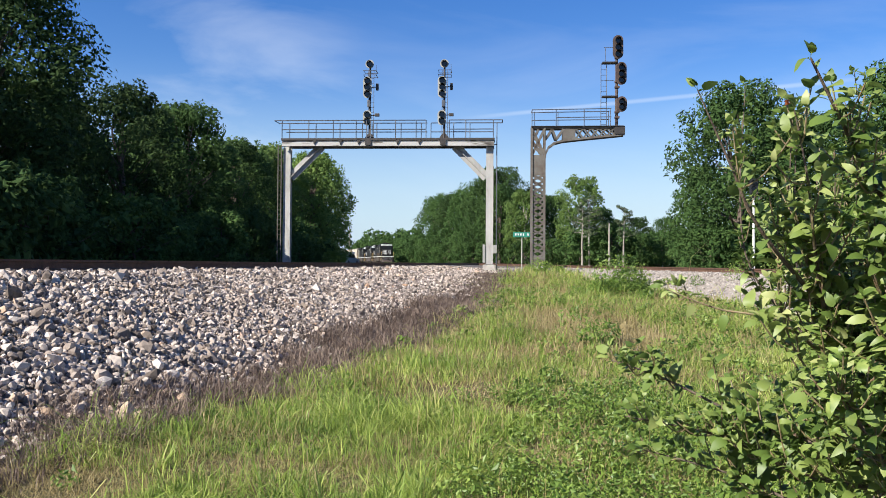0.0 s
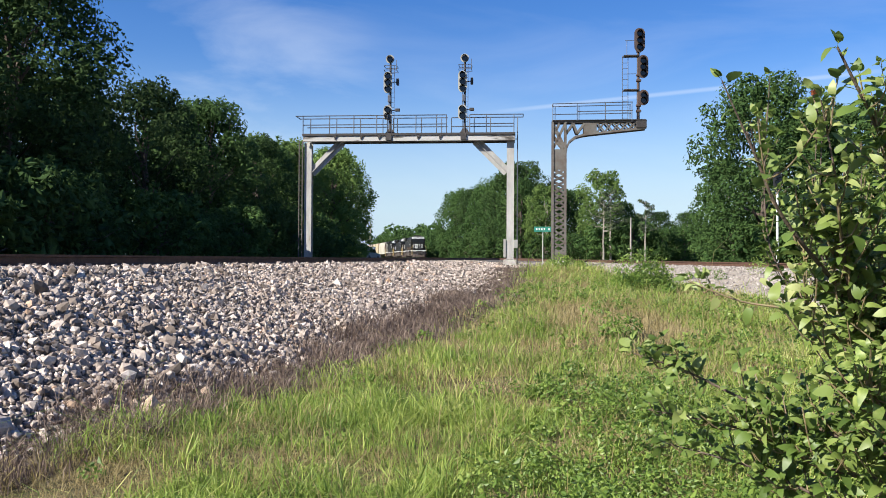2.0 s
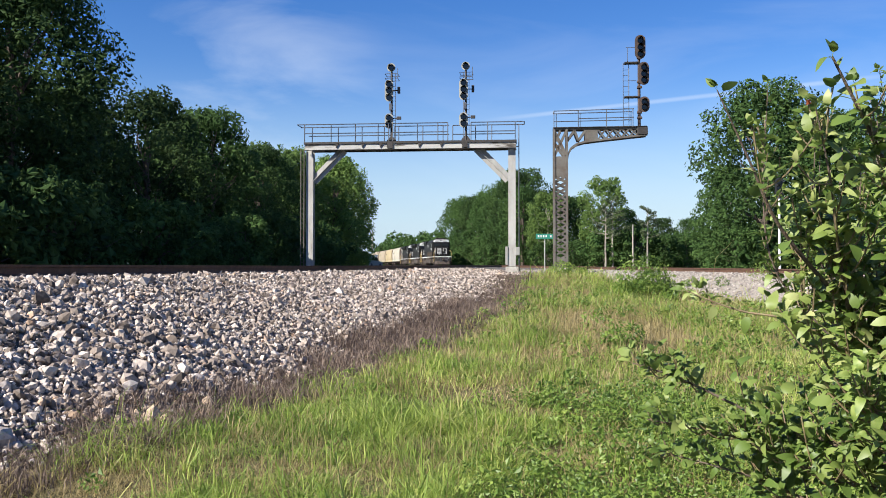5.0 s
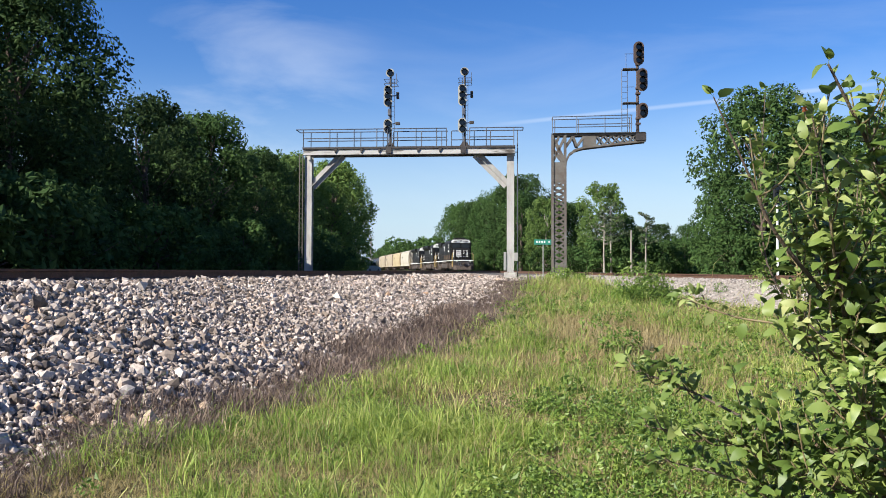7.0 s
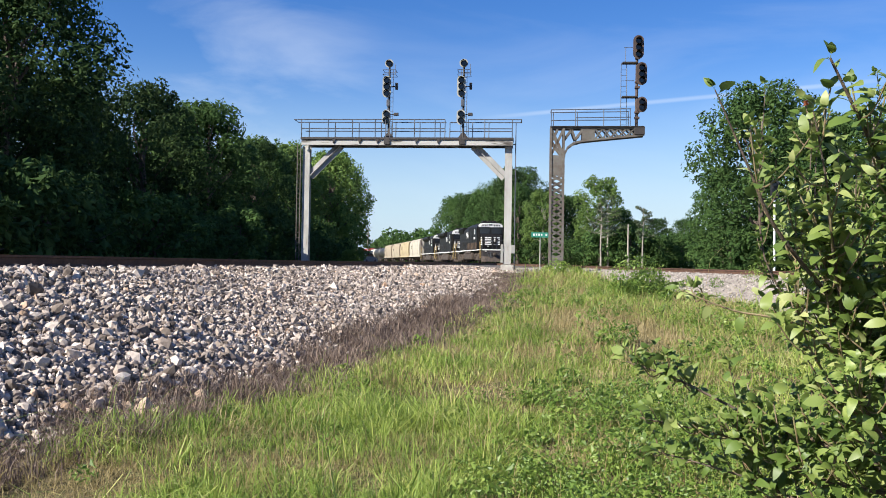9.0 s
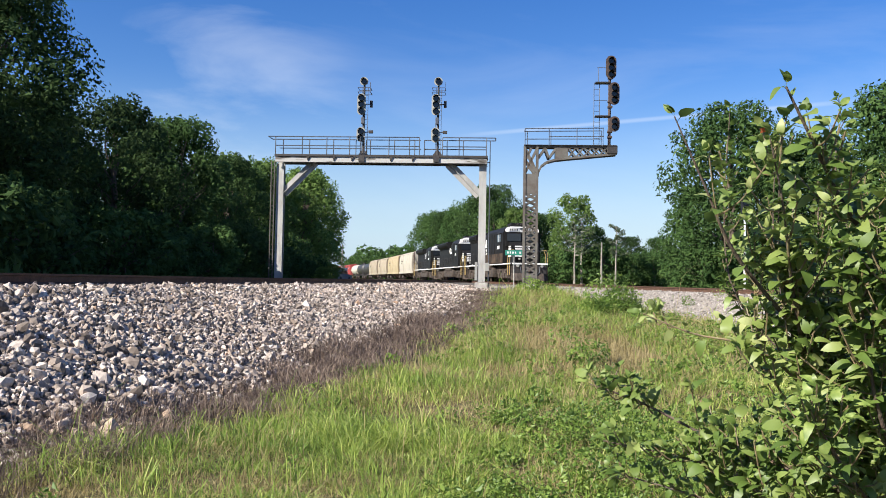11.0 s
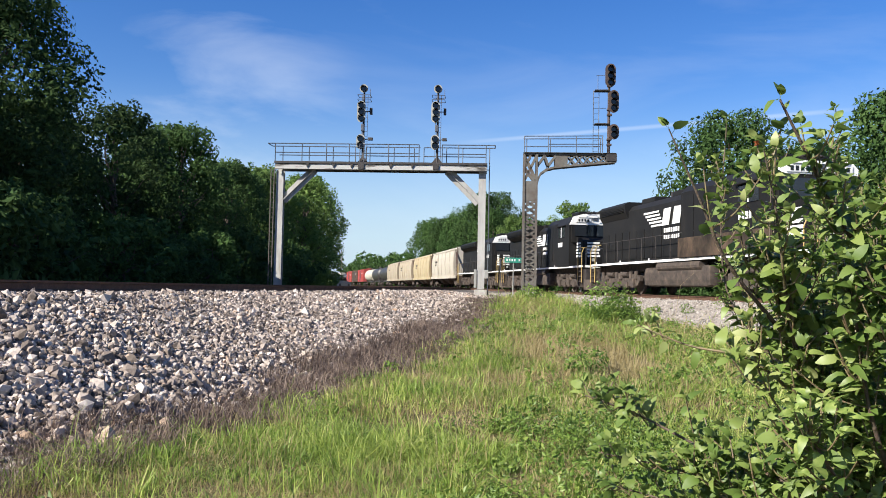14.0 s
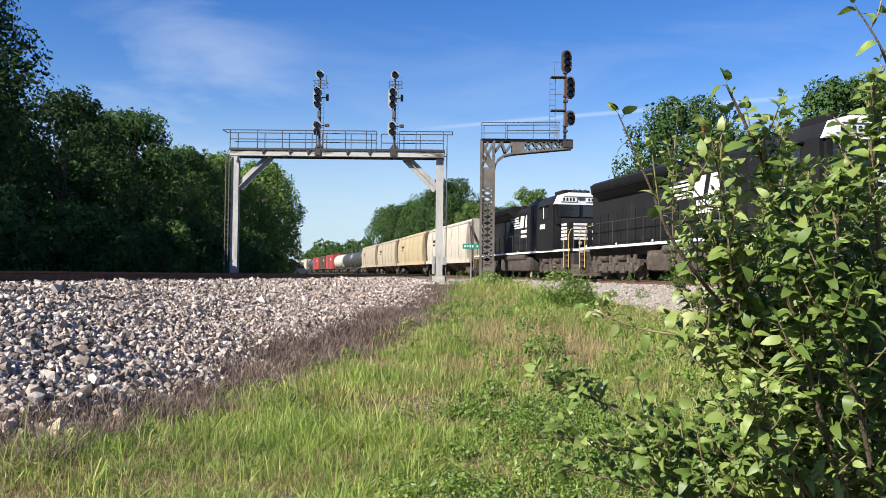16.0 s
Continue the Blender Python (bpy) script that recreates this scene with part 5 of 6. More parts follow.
def pear_bush():
    R = random.Random(8)
    foot = BUSH_FOOT
    g = thing("pear_bush", Matrix.Translation(foot), "young wild pear bush with glossy curled leaves", "bush")
    spots, twig_count = [], 0

    def leaves_along(pts, step, start, big):
        run, length = 0.0, sum((b - a).length for a, b in zip(pts, pts[1:]))
        nxt, side = start * length, R.randrange(9)
        for a, b in zip(pts, pts[1:]):
            d = b - a
            while d.length and nxt < run + d.length:
                p = a.lerp(b, (nxt - run) / d.length)
                side += 1
                q = d.normalized()
                o = q.orthogonal().normalized()
                o.rotate(Matrix.Rotation(side * 2.4 + R.uniform(-0.5, 0.5), 3, q))
                way = (o * 0.9 + q * R.uniform(0.2, 0.9) + V(0, 0, 0.2)).normalized()
                spots.append((p, way, big * R.choice((0.55, 0.75, 0.9, 1.0, 1.2, 1.35))))
                nxt += step * R.uniform(0.7, 1.3)
            run += d.length
        for k in range(3):
            d = (pts[-1] - pts[-2]).normalized()
            way = (d + V(R.uniform(-0.7, 0.7), R.uniform(-0.7, 0.7), R.uniform(-0.2, 0.7))).normalized()
            spots.append((pts[-1], way, big * R.uniform(0.5, 0.9)))

    for r, twigs, bare, pts in SHOOTS:
        line = [q - foot for q in spline(pts, 7)]
        bm = bmesh.new()
        for i in range(len(line) - 1):
            k = i / (len(line) - 1)
            rod(bm, line[i], line[i + 1], r * (1 - 0.75 * k), r * (1 - 0.75 * (k + 1 / len(line))), 8, False)
        part("stem", bm, M_STEM if r > 0.0065 else M_TWIG, g)
        leaves_along(line[int(bare * len(line)):], 0.075 if twigs < 12 else 0.036, 0.05, 0.056)
        rest = bmesh.new()
        for i in range(twigs):
            u = R.uniform(bare, 0.93)
            j = min(int(u * (len(line) - 1)), len(line) - 2)
            p, d = line[j].lerp(line[j + 1], R.random()), (line[j + 1] - line[j]).normalized()
            way = (d * R.uniform(0.3, 0.9) + V(R.uniform(-1, 1), R.uniform(-1, 1), R.uniform(-0.25, 0.8))).normalized()
            ln = R.uniform(0.08, 0.26) * (1.15 - 0.85 * u)
            tw = spline((p, p + way * ln * 0.5 + V(0, 0, -0.01), p + way * ln + V(0, 0, 0.03)), 3)
            twig_count += 1
            bm = bmesh.new() if twig_count <= 200 else rest
            for a, b in zip(tw, tw[1:]):
                rod(bm, a, b, 0.0028, 0.002, 5, False)
            if bm is not rest:
                part("twig", bm, M_TWIG, g)
            leaves_along(tw, 0.023, 0.12, 0.051)
        if rest.verts:
            tagged(part("brushwood", rest, M_TWIG, g), "fine green-brown twigs", kind="stuff")
        else:
            rest.free()

    v, f = leaf_shape()
    me = mesh_np("leaf", v, f, M_PEAR, True)
    mats = []
    for p, way, s in spots:
        x = way
        up = (V(-0.25, -0.3, 1) + V(R.uniform(-0.9, 0.9), R.uniform(-0.9, 0.9), R.uniform(-0.3, 0.3))).normalized()
        y = up.cross(x).normalized()
        z = x.cross(y)
        m = Matrix((x, y, z)).transposed().to_4x4()
        m.translation = p
        mats.append(m @ Matrix.Diagonal((s, s * R.uniform(0.8, 1.2), s * R.uniform(0.4, 1.6), 1)))
    order = sorted(range(len(mats)), key=lambda i: mats[i].translation.y)
    for i in order[:300]:
        ob = new("leaf", me)
        ob.parent = g
        ob.matrix_basis = mats[i]
    vs, fs = [], []
    for k, i in enumerate(order[300:]):
        a = np.array(mats[i])
        vs.append(v @ a[:3, :3].T + a[:3, 3])
        fs.append(f + k * len(v))
    ob = new("foliage", mesh_np("foliage", np.concatenate(vs), np.concatenate(fs), M_PEAR, True))
    ob.parent = g
    tagged(ob, "massed glossy green leaves", kind="stuff")
    bm = bmesh.new()
    tip = Vector(SHOOTS[2][3][-1]) - foot
    for a in (0, 2.2):
        bmesh.ops.create_grid(bm, x_segments=2, y_segments=2, size=0.008, matrix=Matrix.Translation(tip + V(-0.02, 0, 0.02)) @ Matrix.Rotation(a, 4, "X") @ Matrix.Rotation(0.6, 4, "Y"))
    part("young_leaf", bm, M_RED, g, "small red young leaf")
    return g


pear = pear_bush()
for x, y, turn, k in ((2.45, 4.4, 200, 1.15), (3.2, 5.0, 100, 1.28)):
    other = copy_thing(pear, pose(x, y, 0, 0, 0, turn))
    other.scale = (k, k, k)
    other["label"] = "taller pear bush crowding behind the first"


# ---------------------------------------------------------------- the train
def wheelset(parent, x, r, gauge=0.755):
    e = new("wheelset")
    e.parent = parent
    e.matrix_basis = pose(x, 0, r)
    e.empty_display_size = 0.2
    for s in (-1, 1):
        bm = bmesh.new()
        rod(bm, (0, s * gauge - 0.065, 0), (0, s * gauge + 0.065, 0), r, seg=24)
        rod(bm, (0, s * (gauge + 0.07), 0), (0, s * (gauge + 0.16), 0), r * 0.32, seg=12)
        for k in range(5):
            a = k * 1.2566
            rod(bm, (math.cos(a) * r * 0.62, s * (gauge + 0.06), math.sin(a) * r * 0.62), (math.cos(a) * r * 0.62, s * (gauge + 0.075), math.sin(a) * r * 0.62), r * 0.13, seg=8)
        part("wheel", bm, M_TRUCK, e)
    bm = bmesh.new()
    rod(bm, (0, -0.9, 0), (0, 0.9, 0), 0.09, seg=8)
    part("axle", bm, M_TRUCK, e)
    return e


def truck(parent, x, axles, spacing, r, heavy):
    half = spacing * (axles - 1) / 2
    for i in range(axles):
        wheelset(parent, x - half + i * spacing, r)
    for s in (-1, 1):
        bm = bmesh.new()
        y = s * 1.06
        if heavy:
            prism(bm, [(x - half - 0.75, 0.62), (x - half - 0.45, 0.40), (x + half + 0.45, 0.40), (x + half + 0.75, 0.62), (x + half + 0.75, 0.86), (x + half * 0.5, 1.02), (x - half * 0.5, 1.02), (x - half - 0.75, 0.86)], "y", y - 0.09, y + 0.09)
            for i in range(axles):
                ax = x - half + i * spacing
                box(bm, (ax, s * 1.17, r), (0.36, 0.16, 0.44), bevel=0.04)
                for dx in (-0.34, 0.34):
                    rod(bm, (ax + dx, s * 1.15, 0.72), (ax + dx, s * 1.15, 1.08), 0.1, seg=10)
            for i in range(axles - 1):
                box(bm, (x - half + (i + 0.5) * spacing, s * 1.16, 0.45), (0.5, 0.12, 0.28), bevel=0.03)
                rod(bm, (x - half + (i + 0.5) * spacing - 0.4, s * 1.2, 0.95), (x - half + (i + 0.5) * spacing + 0.4, s * 1.2, 0.95), 0.11, seg=10)
        else:
            prism(bm, [(x - half - 0.25, 0.40), (x - half + 0.25, 0.40), (x - 0.35, 0.22), (x + 0.35, 0.22), (x + half - 0.25, 0.40), (x + half + 0.25, 0.40), (x + half + 0.2, 0.66), (x + 0.4, 0.78), (x - 0.4, 0.78), (x - half - 0.2, 0.66)], "y", y - 0.07, y + 0.07)
        part("side_frame", bm, M_TRUCK, parent)


def bars_of(parent, rows, x0, z0, w, h, y, mat=M_LIVERY):
    """Unreadable lettering: a row of plain bars on a car's side."""
    for i in range(rows):
        bm = bmesh.new()
        box(bm, (x0 + (i + 0.5) * w, y, z0), (w * 0.62, 0.012, h))
        part("lettering", bm, mat, parent)


def locomotive(white_cab):
    g = thing("locomotive", Matrix.Identity(4), "black freight locomotive with white nose stripes and yellow step rails, dusty", "locomotive", "locomotives of the train")
    bm = bmesh.new()
    box(bm, (0, 0, 1.25), (21.0, 1.9, 0.34), bevel=0.04)
    part("frame", bm, M_TRUCK, g, "dusty brown underframe")
    bm = bmesh.new()
    box(bm, (0, 0, 1.45), (21.2, 2.9, 0.13), bevel=0.02)
    part("walkway", bm, M_BLACK, g)
    for s in (-1, 1):
        bm = bmesh.new()
        box(bm, (0, s * 1.462, 1.46), (21.0, 0.02, 0.10))
        part("sill_stripe", bm, M_LIVERY, g, "white stripe along the sill")
    bm = bmesh.new()
    box(bm, (0, 0, 0.80), (6.6, 2.75, 0.85), bevel=0.28)
    part("fuel_tank", bm, M_TRUCK, g, "dusty fuel tank")
    for s in (-1, 1):
        bm = bmesh.new()
        rod(bm, (-1.6, s * 1.28, 1.22), (2.6, s * 1.28, 1.22), 0.2, seg=12)
        part("air_reservoir", bm, M_TRUCK, g)
    for x in (-7.0, 7.0):
        truck(g, x, 3, 1.95, 0.53, True)
    # long hood with its doors
    bm = bmesh.new()
    prism(bm, [(-0.93, 1.5), (0.93, 1.5), (0.93, 4.02), (0.72, 4.28), (-0.72, 4.28), (-0.93, 4.02)], "x", -10.2, 5.0)
    hood_body = part("long_hood", bm, M_BLACK, g)
    for s in (-1, 1):
        for i in range(13):
            x = -9.6 + i * 0.98
            bm = bmesh.new()
            box(bm, (x, s * 0.945, 2.35), (0.9, 0.03, 1.35), bevel=0.012)
            part("hood_door", bm, M_BLACK, hood_body)
    bm = bmesh.new()
    k = 1.0 if white_cab else 0.80
    prism(bm, [(-0.95, 3.72), (-1.36 * k, 3.98), (-1.42 * k, 4.36), (-1.2 * k, 4.50), (1.2 * k, 4.50), (1.42 * k, 4.36), (1.36 * k, 3.98), (0.95, 3.72)], "x", *((-9.3, -1.0) if white_cab else (-10.25, -6.4)))
    rad = part("radiator", bm, M_BLACK, g)
    for s in (-1, 1):
        for k in range(5):
            bm = bmesh.new()
            box(bm, (-5.15 if white_cab else -8.3, s * (1.40 if white_cab else 1.12), 4.03 + k * 0.07), (7.8 if white_cab else 3.4, 0.03, 0.025))
            part("louvre", bm, M_BLACK, rad)
    for x, w in ((-4.6, 1.6), (-1.2, 1.3), (2.3, 2.2)):
        bm = bmesh.new()
        box(bm, (x, 0, 4.4), (w, 1.3, 0.26), bevel=0.05)
        part("roof_hatch", bm, M_BLACK, g)
    bm = bmesh.new()
    rod(bm, (-2.8, 0, 4.2), (-2.8, 0, 4.62), 0.28, seg=14)
    part("exhaust_stack", bm, M_IRON, g)
    bm = bmesh.new()
    prism(bm, [(-1.42, 1.5), (1.42, 1.5), (1.42, 4.15), (1.15, 4.44), (-1.15, 4.44), (-1.42, 4.15)], "x", 2.9 if white_cab else 0.8, 5.45)
    part("equipment_cabinet", bm, M_BLACK, g)
    for s in (-1, 1):
        for k in range(2 if white_cab else 4):
            bm = bmesh.new()
            box(bm, (4.85 - 1.12 * k, s * 1.43, 2.95), (1.0, 0.03, 2.1), bevel=0.012)
            part("cabinet_door", bm, M_BLACK, g)
        if not white_cab:
            bm = bmesh.new()
            box(bm, (4.4, s * 1.532, 1.92), (7.2, 0.03, 0.78), bevel=0.012)
            part("lower_panel", bm, M_DUST, g, "lower side panel brown with road dust")
    # cab
    bm = bmesh.new()
    prism(bm, [(-1.52, 1.5), (1.52, 1.5), (1.52, 3.98), (1.28, 4.42), (0.7, 4.58), (-0.7, 4.58), (-1.28, 4.42), (-1.52, 3.98)], "x", 5.5, 8.0)
    cab = part("cab", bm, M_BLACK, g)
    bm = bmesh.new()
    prism(bm, [(-1.36, 2.9), (1.36, 2.9), (1.40, 3.98), (1.2, 4.40), (0.7, 4.56), (-0.7, 4.56), (-1.2, 4.40), (-1.40, 3.98)], "x", 7.98, 8.14)
    part("cab_front", bm, M_BLACK, cab)
    if white_cab:
        bm = bmesh.new()
        prism(bm, [(-1.5, 3.93), (1.5, 3.93), (1.28, 4.41), (0.7, 4.57), (-0.7, 4.57), (-1.28, 4.41)], "x", 8.0, 8.155)
        part("cab_brow", bm, M_LIVERY, cab, "white cab brow")
    else:
        bm = bmesh.new()
        prism(bm, [(-1.34, 4.02), (1.34, 4.02), (1.36, 4.22), (1.16, 4.42), (-1.16, 4.42), (-1.36, 4.22)], "x", 8.0, 8.165)
        part("cab_brow", bm, M_LIVERY, cab, "white band round the number boards")
    for s in (-1, 1):
        bm = bmesh.new()
        box(bm, (8.165, s * 0.66, 3.58), (0.03, 1.12, 0.62), bevel=0.01)
        part("windscreen", bm, M_GLASS, cab)
        bm = bmesh.new()
        box(bm, (6.5, s * 1.535, 3.55), (1.35, 0.03, 0.62), bevel=0.01)
        w = part("side_window", bm, M_GLASS, cab)
        bm = bmesh.new()
        box(bm, (6.5, s * 1.56, 3.92), (1.7, 0.18, 0.04))
        part("sunshade", bm, M_BLACK, cab)
        bm = bmesh.new()
        box(bm, (6.5, s * 1.555, 3.55), (0.05, 0.03, 0.62))
        part("mullion", bm, M_LIVERY, cab)
        bm = bmesh.new()
        box(bm, (8.17, s * 0.70, 4.20), (0.05, 0.90, 0.25), bevel=0.01)
        nb = part("number_board", bm, M_LIVERY, cab, "white number board")
        for i in range(4):
            bm = bmesh.new()
            box(bm, (8.2, s * 0.70 - 0.27 + i * 0.18, 4.20), (0.012, 0.10, 0.15))
            part("numeral", bm, M_LAMP, nb)
        bars_of(cab, 4, 5.75, 2.82, 0.24, 0.26, s * 1.53)
    bm = bmesh.new()
    box(bm, (8.16, 0, 4.30), (0.1, 0.36, 0.2), bevel=0.02)
    part("headlight", bm, M_PIPE, cab, "twin headlight between the number boards")
    bm = bmesh.new()
    box(bm, (8.17, 0, 4.40), (0.12, 2.0, 0.1), bevel=0.02)
    part("visor", bm, M_LIVERY, cab, "white visor over the number boards")
    bm = bmesh.new()
    box(bm, (6.7, 0, 4.66), (1.5, 1.5, 0.24), bevel=0.06)
    part("air_conditioner", bm, M_BLACK, cab)
    bm = bmesh.new()
    for y in (-0.3, 0.0, 0.3):
        rod(bm, (7.5, y, 4.66), (7.95, y, 4.70), 0.04, 0.07, 8)
    part("horn", bm, M_IRON, cab)
    # nose
    bm = bmesh.new()
    prism(bm, [(8.1, 1.5), (9.35, 1.5), (9.40, 2.0), (9.30, 2.92), (9.12, 3.08), (8.1, 3.22)], "y", -1.10, 1.10)
    bmesh.ops.bevel(bm, geom=[e for e in bm.edges if abs(e.verts[0].co.x - e.verts[1].co.x) < 0.01 and e.verts[0].co.x > 9.2 and abs(e.verts[0].co.y - e.verts[1].co.y) < 0.01], offset=0.28, segments=3, affect="EDGES")
    nose = part("nose", bm, M_BLACK, g)
    for k in range(5):
        z = 2.08 + k * 0.185
        x = 9.40 - 0.109 * (z - 2.0) + 0.008
        for s, a, b in ((-1, 0.10, 0.84), (1, 0.16, 0.84)):
            c = 0.05 * (k % 2)
            bm = bmesh.new()
            box(bm, (x, s * (a + c + b) / 2, z), (0.014, b - a - c, 0.115))
            part("nose_stripe", bm, M_LIVERY, nose, "white stripe")
        for s in (-1, 1):
            bm = bmesh.new()
            box(bm, (8.62, s * 1.106, z), (0.95 - 0.05 * k, 0.014, 0.115))
            part("nose_stripe", bm, M_LIVERY, nose, "white stripe")
    bm = bmesh.new()
    prism(bm, [(0.18, 2.05), (0.62, 2.05), (0.52, 2.35), (0.66, 2.62), (0.46, 2.9), (0.30, 2.78), (0.36, 2.5), (0.16, 2.32)], "x", 9.30, 9.425)
    part("nose_emblem", bm, M_BLACK, nose, "plain dark emblem block")
    bm = bmesh.new()
    rod(bm, (9.36, -0.5, 1.86), (9.46, -0.5, 1.86), 0.09, seg=12)
    part("nose_light", bm, M_PLATE, nose, "small round nose light")
    bm = bmesh.new()
    box(bm, (10.1, 0, 1.44), (1.42, 2.88, 0.16), bevel=0.03)
    part("front_platform", bm, M_BLACK, g)
    bm = bmesh.new()
    box(bm, (10.81, 0, 1.45), (0.03, 2.8, 0.12))
    part("front_stripe", bm, M_LIVERY, g)
    for s in (-1, 1):
        bm = bmesh.new()
        rod(bm, (10.8, s * 0.95, 1.28), (10.9, s * 0.95, 1.28), 0.11, seg=12)
        part("ditch_light", bm, M_PLATE, g)
    # plough and coupler
    bm = bmesh.new()
    box(bm, (10.62, 0, 0.95), (0.3, 2.7, 0.75), bevel=0.04)
    part("pilot", bm, M_IRON, g)
    bm = bmesh.new()
    a = [(-1.45, 0.16), (1.45, 0.16), (1.45, 0.72), (-1.45, 0.72)]
    lo = [bm.verts.new((10.72, y, z)) for y, z in a]
    hi = [bm.verts.new((11.25 if z < 0.5 else 10.95, y * 0.72, z)) for y, z in a]
    for i in range(4):
        bm.faces.new((lo[i], lo[(i + 1) % 4], hi[(i + 1) % 4], hi[i]))
    bm.faces.new(hi)
    bm.faces.new(lo[::-1])
    bmesh.ops.recalc_face_normals(bm, faces=bm.faces[:])
    part("snow_plough", bm, M_TRUCK, g, "dusty steel snow plough")
    for s in (-1, 1):
        bm = bmesh.new()
        box(bm, (s * 10.95, 0, 0.98), (0.7, 0.26, 0.3), bevel=0.05)
        part("coupler", bm, M_TRUCK, g)
        bm = bmesh.new()
        for y in (-0.75, -0.5, 0.5, 0.75):
            pts = [V(s * 10.85, y, 1.2), V(s * 11.0, y * 0.95, 0.8), V(s * 11.02, y * 0.7, 0.62), V(s * 11.0, y * 0.4, 0.75)]
            for p, q in zip(pts, pts[1:]):
                rod(bm, p, q, 0.03, seg=6)
        part("air_hose", bm, M_PIPE, g)
    # steps and handrails at the four corners, rails along the walkway
    for sx in (-1, 1):
        for sy in (-1, 1):
            for k in range(4):
                bm = bmesh.new()
                box(bm, (sx * 10.1, sy * 1.36, 0.35 + k * 0.27), (0.62, 0.22, 0.04))
                part("step", bm, M_TRUCK, g)
            for dx in (-0.33, 0.33):
                bm = bmesh.new()
                box(bm, (sx * 10.1 + dx, sy * 1.36, 0.78), (0.03, 0.24, 1.0))
                part("step_side", bm, M_TRUCK, g)
            for dx in (-0.36, 0.36):
                bm = bmesh.new()
                x = sx * 10.1 + dx
                pts = [V(x, sy * 1.50, 0.55), V(x, sy * 1.50, 2.2), V(x, sy * 1.38, 2.5), V(x - sx * 0.05, sy * 1.2, 2.52)]
                for p, q in zip(pts, pts[1:]):
                    rod(bm, p, q, 0.022, seg=7)
                part("step_rail", bm, M_YELLOW, g, "faded yellow grab rail")
    for s in (-1, 1):
        bm = bmesh.new()
        rod(bm, (-9.7, s * 1.42, 2.55), (3.0, s * 1.42, 2.55), 0.018, seg=6)
        part("handrail", bm, M_IRON, g)
        for i in range(9):
            bm = bmesh.new()
            rod(bm, (-9.7 + i * 1.58, s * 1.42, 1.5), (-9.7 + i * 1.58, s * 1.42, 2.55), 0.018, seg=6)
            part("stanchion", bm, M_IRON, g)
        bm = bmesh.new()
        for y in (0.25, 1.35):
            rod(bm, (10.75, s * y, 1.5), (10.75, s * y, 2.45), 0.02, seg=6)
        rod(bm, (10.75, s * 0.25, 2.45), (10.75, s * 1.35, 2.45), 0.02, seg=6)
        part("front_rail", bm, M_PIPE, g)
        # livery on the hood: stripes trailing a plain block emblem, two lines of bars
        e = 2.1 if white_cab else 0.0
        side = s * 0.972 if not white_cab else s * 0.976
        for k in range(5):
            bm = bmesh.new()
            ln = 1.75 - 0.10 * k
            box(bm, (e - 2.55 - ln / 2 + 0.12 * k, side, 3.72 - k * 0.155), (ln, 0.012, 0.085))
            part("hood_stripe", bm, M_LIVERY, hood_body)
        for a in (-2.2, -1.1):
            bm = bmesh.new()
            prism(bm, [(e + a, 3.05), (e + a + 0.75, 3.05), (e + a + 0.98, 3.78), (e + a + 0.23, 3.78)], "y", side - 0.006, side + 0.006)
            part("emblem", bm, M_LIVERY, hood_body, "plain white emblem block")
        bars_of(hood_body, 7, e - 2.0, 2.82, 0.24, 0.19, s * 0.972)
        bars_of(hood_body, 8, e - 2.0, 2.54, 0.21, 0.19, s * 0.972)
        for i in range(5):
            bm = bmesh.new()
            box(bm, (-9.6 + i * 3.6, s * 1.478, 1.57), (0.14, 0.012, 0.07))
            part("reflector", bm, M_LIVERY, g)
    return g


